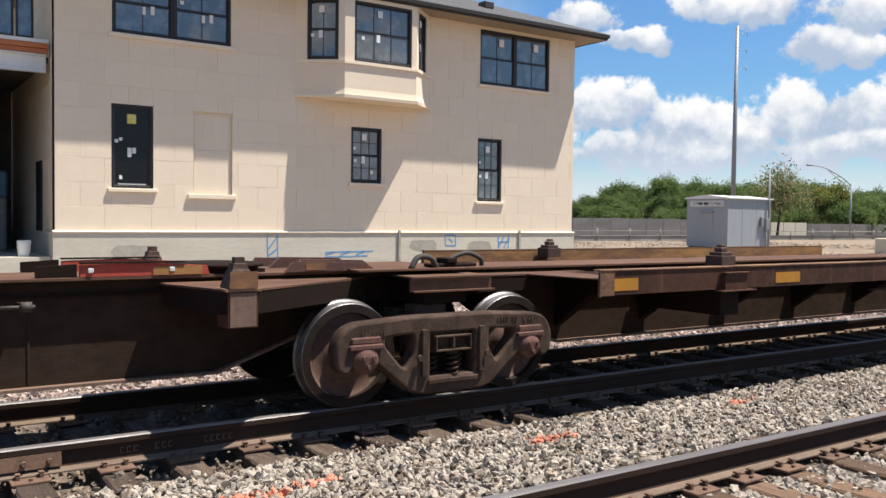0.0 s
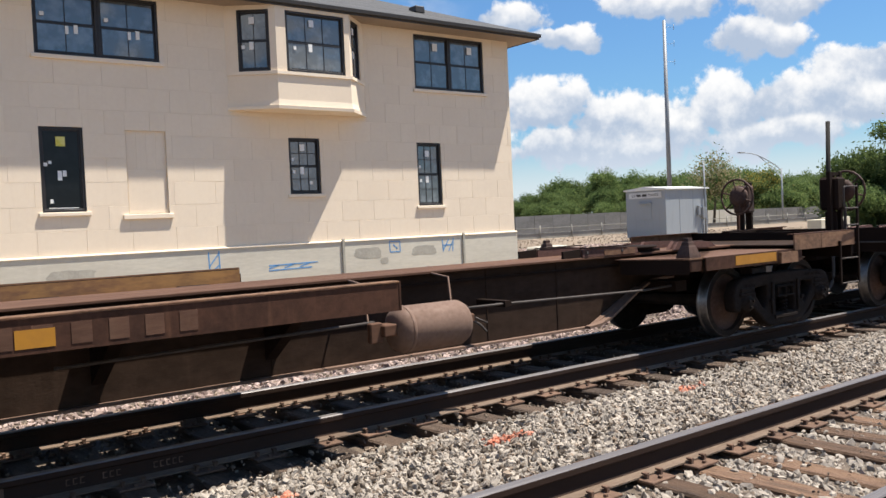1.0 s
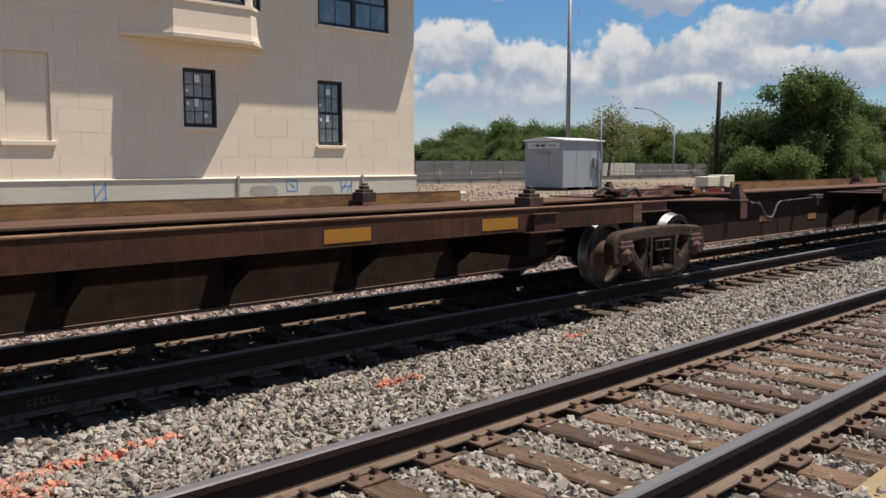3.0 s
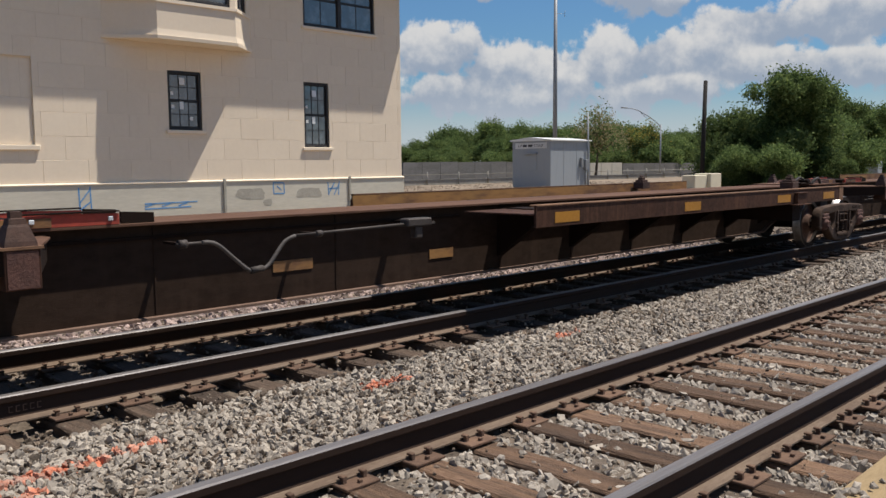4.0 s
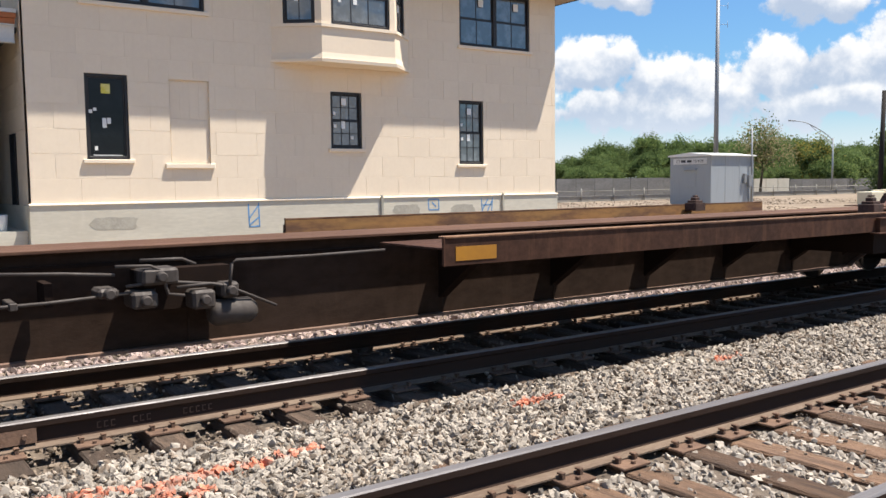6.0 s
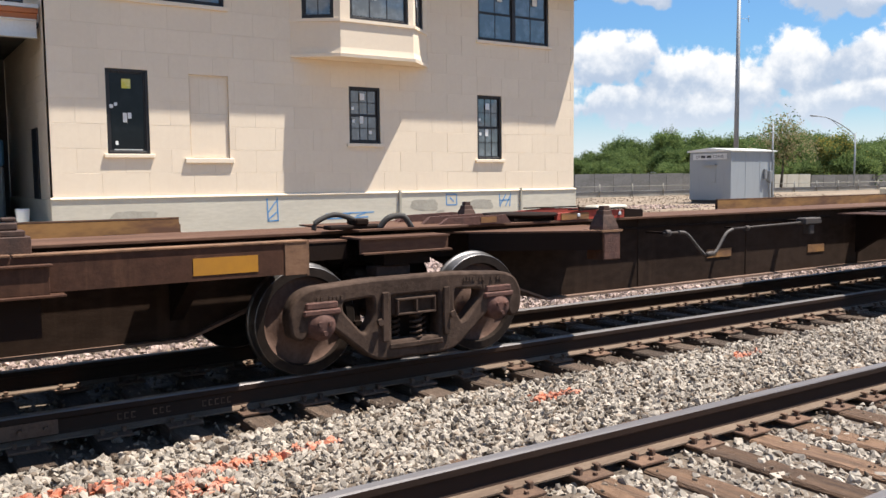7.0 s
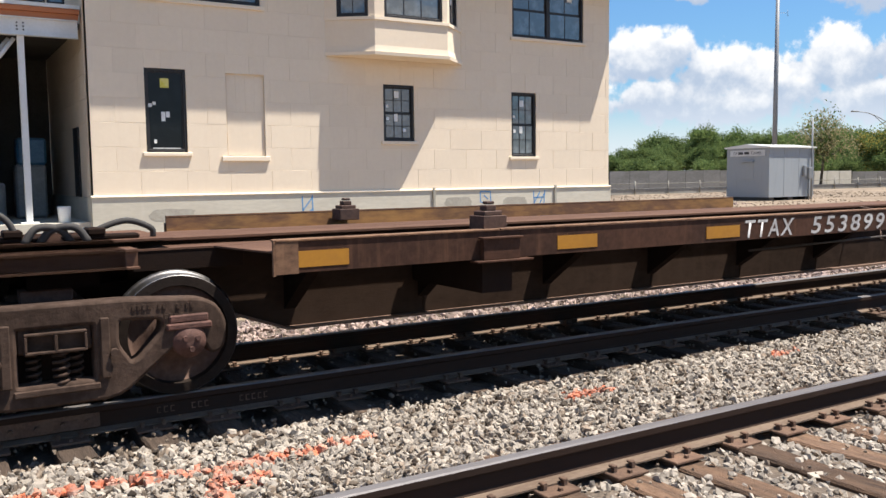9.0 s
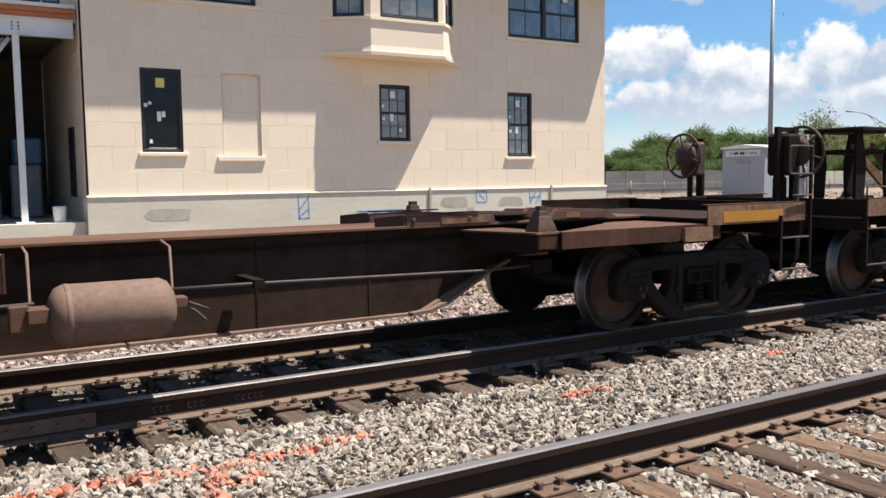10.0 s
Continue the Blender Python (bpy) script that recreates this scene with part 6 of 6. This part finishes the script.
        for x in (d * (c - 0.47), d * (c + 0.45)):
            part("strap", tube(bmesh.new(), [(x, -0.36, 1.05), (x, -0.62, 1.02), (x, -0.66, 0.66), (x, -0.88, 0.65)], 0.011, 6), tank_brown, unit)
        band = [(d * (c - 0.30), 0.202), (d * (c - 0.298), 0.204), (d * (c - 0.27), 0.204), (d * (c - 0.268), 0.202)]
        part("weld_band", lathe(bmesh.new(), band, "x", 28, (0, -0.90, 0.635)), tank_brown, unit)
        cock = smooth_line([(d * (c + 0.44), -0.93, 0.64), (d * (c + 0.52), -0.95, 0.60), (d * (c + 0.60), -0.96, 0.52)])
        part("drain_cock", tube(tube(bmesh.new(), cock, 0.012, 6), [(d * (c + 0.48), -0.95, 0.66), (d * (c + 0.62), -0.95, 0.60)], 0.01, 6), pipe_steel, unit, "small drain cock on the reservoir")
        part("fitting", bx((c - 0.52, c - 0.38, -0.98, -0.82, 0.60, 0.70), (c - 0.62, c - 0.50, -0.93, -0.87, 0.55, 0.72), bevel=0.01), car_top, unit)
        part("fitting", bx((c + 0.38, c + 0.48, -0.95, -0.85, 0.62, 0.70), bevel=0.01), car_top, unit)
        bm = tube(bmesh.new(), [(d * (c + 0.42), -0.72, 0.725), (d * (e - 4.35), -0.72, 0.72), (d * (e - 2.3), -0.72, 0.675), (d * (e - 1.75), -0.72, 0.69)], 0.014, 6)
        tube(bm, [(d * (c - 0.45), -0.72, 0.70), (d * (c - 3.0), -0.72, 0.66)], 0.014, 6)
        part("pipe", bm, pipe_steel, unit, "thin brake rod along the sill")
        for h in ((e - 4.38, e - 4.30, -0.76, -0.33, 0.69, 0.75), (e - 1.8, e - 1.6, -0.78, -0.33, 0.62, 0.74)):
            part("hanger", bx(h), car_dark, unit)
        bar = [(2.85, 0.285), (2.66, 0.30), (2.48, 0.36), (2.0, 0.62), (1.8, 0.70), (1.6, 0.735), (1.35, 0.74)]
        part("rail_strap", pr([(e - u, z) for u, z in bar] + [(e - u, z + 0.03) for u, z in bar[::-1]], "y", -0.42, -0.34), tank_brown, unit, "curved dusty guard strap")

    if number:
        for text, u0, w in ((number.split()[0], 5.82, 0.72), (number.split()[1], 6.82, 1.26)):
            me = letter(text, 0.165)
            xs = [v.co.x for v in me.vertices]
            k = w / (max(xs) - min(xs))
            me.transform(Matrix.Diagonal((k, 1, 1, 1)))
            ob = part("lettering", me, white_spray, unit, "white sprayed reporting letters and numbers")
            ob.location = (u0 - 0.02, -1.4545, 0.885)
    elif gear == "tank":
        for k in range(6):
            part("lettering", bx((6.3 + k * 0.22, 6.42 + k * 0.22, -1.4535, -1.450, 0.90, 1.03)), car_top, unit)

    if end:
        # end platform over the end truck, steps, grab irons, hand brake, coupler
        platform = part("platform", bx((pe, e + 0.10, -1.22, 1.22, 1.0, 1.015)), car_top, unit, "brown end platform over the truck")
        for s in (-1, 1):
            part("edge", bx((pe, e + 0.10, *sorted((s * 1.24, s * 1.222)), 0.87, 1.016)), car_brown, platform)
            part("edge", bx((e - 0.42, e - 0.05, *sorted((s * 1.275, s * 1.241)), 0.86, 0.99)), car_rust, platform)
            part("side_plate", bx((e - 0.10, e + 0.52, *sorted((s * 1.262, s * 1.245)), 1.0, 1.185)), car_rust, unit, "rusty side plate of the end deck")
            part("side_plate", bx((e + 0.53, e + 1.37, *sorted((s * 1.262, s * 1.245)), 1.0, 1.185)), car_rust, unit, "rusty side plate of the end deck")
            part("edge_angle", bx((e - 0.10, e + 1.37, *sorted((s * 1.262, s * 1.17)), 1.186, 1.198)), car_brown, unit)
        a, b, y, z = (e + 0.11, e + 1.0, -1.2625, 1.02) if stripe == "high" else (e - 1.31, e - 0.48, -1.2405, 0.895)
        part("edge_stripe", bx((a, b, y - 0.0035, y, z, z + 0.105)), reflector, platform, "yellow stripe along the platform edge")
        part("end_sill", bx((e + 1.31, e + 1.37, -1.243, 1.243, 0.84, 1.185)), car_dark, unit, "dark cross sill at the car's end")
        part("deck", bx((e - 0.10, e + 1.30, -1.24, 1.24, 1.05, 1.065)), dusty_web, unit, "sunken rusty end deck between side plates")
        part("draft_sill", bx((e + 0.0, e + 1.5, -0.22, 0.22, 0.72, 1.03)), car_dark, unit)
        part("coupler", bx((e + 1.5, e + 1.85, -0.10, 0.10, 0.78, 0.93), (e + 1.70, e + 1.96, -0.17, 0.14, 0.74, 0.98), bevel=0.04), cast_rust, unit, "rusty knuckle coupler")
        dangle = smooth_line([(d * (e + 1.45), -0.45, 0.8), (d * (e + 1.55), -0.48, 0.42), (d * (e + 1.80), -0.46, 0.24), (d * (e + 1.95), -0.44, 0.36)])
        part("brake_hose", tube(bmesh.new(), dangle, 0.024, 8), rubber, unit, "hanging rubber air hose")
        part("uncoupling_lever", tube(bmesh.new(), [(d * (e + 1.40), -1.2, 0.98), (d * (e + 1.42), -0.5, 0.98), (d * (e + 1.6), -0.15, 0.93)], 0.012, 6), pipe_steel, unit)
        low = 0.50 if brake else 0.46
        for u, top in ((0.95, 1.06 if brake else 0.95), (1.42, 1.80 if brake else 0.95)):
            part("step_hanger", bx((e + u - 0.014, e + u + 0.014, -1.295, -1.268, low, top), (e + u - 0.014, e + u + 0.014, -1.268, -1.262, 1.02, 1.06) if brake else (e + u - 0.014, e + u + 0.014, -1.268, -1.20, 0.90, 0.93)), car_dark, unit)
        for z in ((0.51, 0.83) if brake else (0.46, 0.86)):
            part("step", tube(bmesh.new(), [(d * (e + 0.95), -1.28, z), (d * (e + 1.42), -1.28, z)], 0.012, 6), pipe_steel, unit, "bare steel step bar")
        if brake:
            for z in (1.26, 1.48):
                iron = smooth_line([(d * (e + 1.42), -1.29, z + 0.28), (d * (e + 1.10), -1.30, z + 0.28), (d * (e + 1.05), -1.30, z + 0.25), (d * (e + 1.05), -1.30, z + 0.03), (d * (e + 1.10), -1.30, z), (d * (e + 1.42), -1.29, z)], 3)
                part("grab_iron", tube(bmesh.new(), iron if z > 1.3 else [iron[-1], iron[-4]], 0.011, 6), pipe_steel, unit, "bare steel grab iron")
        if not brake:
            part("grab_iron", tube(bmesh.new(), smooth_line([(d * (e + 0.90), -1.25, 1.19), (d * (e + 0.90), -1.25, 1.29), (d * (e + 0.94), -1.25, 1.315), (d * (e + 1.34), -1.25, 1.325), (d * (e + 1.38), -1.25, 1.30), (d * (e + 1.38), -1.25, 1.19)], 3), 0.011, 6), pipe_steel, unit, "bare steel grab iron")
            part("post", bx((e + 1.32, e + 1.36, 1.15, 1.19, 1.2, 1.62)), car_brown, unit)
        if brake:
            # hand brake between two spoked wheels
            part("brake_stand", bx((e + 1.20, e + 1.26, -1.04, -0.99, 1.165, 1.97), (e + 1.46, e + 1.52, -1.04, -0.99, 1.165, 1.97), (e + 1.26, e + 1.46, -1.03, -1.0, 1.92, 1.965)), car_dark, unit, "dark upright hand brake stand")
            part("brake_housing", bx((e + 1.27, e + 1.51, -1.10, -0.84, 1.46, 1.90), (e + 1.28, e + 1.36, -1.06, -0.90, 1.165, 1.46), bevel=0.03), car_dark, unit, "grimy hand brake gear housing")
            part("brake_stand", bx((e + 1.90, e + 1.96, 0.58, 0.68, 1.21, 1.93), (e + 1.30, e + 1.98, 0.56, 0.70, 1.17, 1.21), (e + 1.72, e + 1.77, 0.60, 0.66, 1.21, 1.5), bevel=0.008), car_dark, unit)
            part("brake_housing", bx((e + 1.70, e + 1.89, 0.50, 0.76, 1.46, 1.88), bevel=0.03), pedestal_rust, unit, "rusty hand brake gear housing")
            for u, cy, k in ((1.62, 0.63, -1), (1.56, -1.06, 1)):
                cx, cz, R = e + u, 1.71, 0.265
                ring = [(d * cx, cy + R * math.cos(a * math.tau / 28), cz + R * math.sin(a * math.tau / 28)) for a in range(29)]
                rim = part("brake_wheel", tube(bmesh.new(), ring, 0.017, 6), pedestal_rust, unit, "spoked hand brake wheel")
                for a in range(6):
                    w = a * math.tau / 6 + 0.3
                    part("spoke", tube(bmesh.new(), [(d * (cx - k * 0.03), cy, cz), (d * cx, cy + R * math.cos(w), cz + R * math.sin(w))], 0.012, 5), pedestal_rust, rim)
                part("hub", lathe(bmesh.new(), [(d * (cx - k * 0.09), 0.10), (d * (cx - k * 0.06), 0.16), (d * (cx - k * 0.02), 0.15), (d * (cx + k * 0.005), 0.06)], "x", 12, (0, cy, cz)), pedestal_rust, rim)
            bm = bmesh.new()
            for k in range(7):
                box(bm, d * (e + 1.42) - 0.015, d * (e + 1.42) + 0.015, -1.135, -1.105, 1.19 + k * 0.05, 1.242 + k * 0.05)
            part("chain", bm, pipe_steel, unit)
        if raised:
            legs = [(e + 0.10, 1.07), (e - 0.08, 1.07), (e - 0.12, 1.6), (e - 0.02, 2.0), (e + 0.10, 2.0)]
            for s in (-1, 1):
                part("hitch_leg", pr(legs, "y", *sorted((s * 0.30, s * 0.26))), car_dark, unit)
                part("hitch_leg", pr([(2 * e - 0.66 - u, z) for u, z in legs], "y", *sorted((s * 0.30, s * 0.26))), car_dark, unit)
                part("hitch_strut", pr([(e - 0.5, 1.75), (e - 0.5, 1.87), (e - 1.5, 1.22), (e - 1.5, 1.07)], "y", *sorted((s * 0.16, s * 0.11))), car_rust, unit)
            part("hitch_top", bx((e + 0.18, e - 0.85, -0.42, 0.42, 2.0, 2.06), (e + 0.02, e - 0.68, -0.29, 0.29, 1.72, 1.78), bevel=0.015), car_dark, unit, "raised trailer hitch plate")
    return unit


truck = build_truck()
# places along the train of the trucks
TRUCKS = [-12.0, 3.93, 19.2, 23.08, 38.0, 54.03, 70.08, 86.2, 101.5, 105.35, 120.4, 136.45, 152.5, 168.6, 183.7]
# end trucks: the shade under the end platform is coloured in, with some grime
grimy = build_truck(grimy_shaded_cast, grimy_shaded_wheel, "two-axle freight truck under the car end, grime and platform shade in its colour")
ENDS = (19.2, 23.08, 101.5, 105.35, 183.7)
trucks = [truck, *[grimy if s == ENDS[0] else copy_thing(grimy if s in ENDS else truck, pose(0, FAR_C, 0)) for s in TRUCKS[1:]]]
MOVING += list(zip(trucks, TRUCKS))

LAST_A = ((1.30, 1.73), (3.57, 3.99), (5.30, 5.75), (8.36, 8.77))
LAST_B = ((1.24, 1.66), (3.70, 4.12), (6.43, 6.65))
END_A = ((3.35, 3.85), (5.18, 5.65), (8.58, 8.99))
MID_C = ((1.55, 1.98), (8.9, 9.3))
MID_D = ((1.7, 2.1), (3.7, 4.1), (6.49, 6.91), (8.78, 9.22))
unit_b = build_unit(-1, 16.05, "hose")
unit_c = build_unit(-1, 16.05, "valves", strips=MID_C)
unit_d = build_unit(-1, 16.05, "hose", arch=True, strips=MID_D)
unit_last = build_unit(1, 15.2, "tank", end=True, number="TTAX 553899", brake=True, stripe="high", strips=LAST_A)
unit_faded = build_unit(1, 15.2, "tank", end=True, brake=True, strips=LAST_B)
MOVING += [(build_unit(1, 16.05, "hose"), -12.0), (unit_faded, 4.04), (build_unit(-1, 15.05, "valves", end=True, strips=END_A), 38.1)]
MOVING += [(unit_b, 54.13), (unit_c, 70.18), (unit_d, 86.3), (unit_last, 86.3), (build_unit(-1, 15.05, "valves", end=True, raised=True, strips=END_A), 120.4)]
MOVING += [(copy_thing(ob, pose(0, FAR_C, 0)), s) for ob, s in ((unit_b, 136.45), (unit_c, 152.5), (unit_d, 168.6), (unit_faded, 168.6))]


def motions():
    for ob, s in MOVING:
        walk(ob, [(t, pose(s - SPEED * t, FAR_C, 0)) for t in (0.0, 2.5, 5.0, 7.5, 10.0)])
    for ob, s in zip(trucks, TRUCKS):
        for child in ob.children:
            if child.name.startswith("wheelset"):
                x = child.location.x
                walk(child, [(k / 30, pose(x, 0, WHEEL_R, 0, -math.degrees(SPEED * k / 30 / WHEEL_R) + s * 40, 0)) for k in range(301)])


motions()
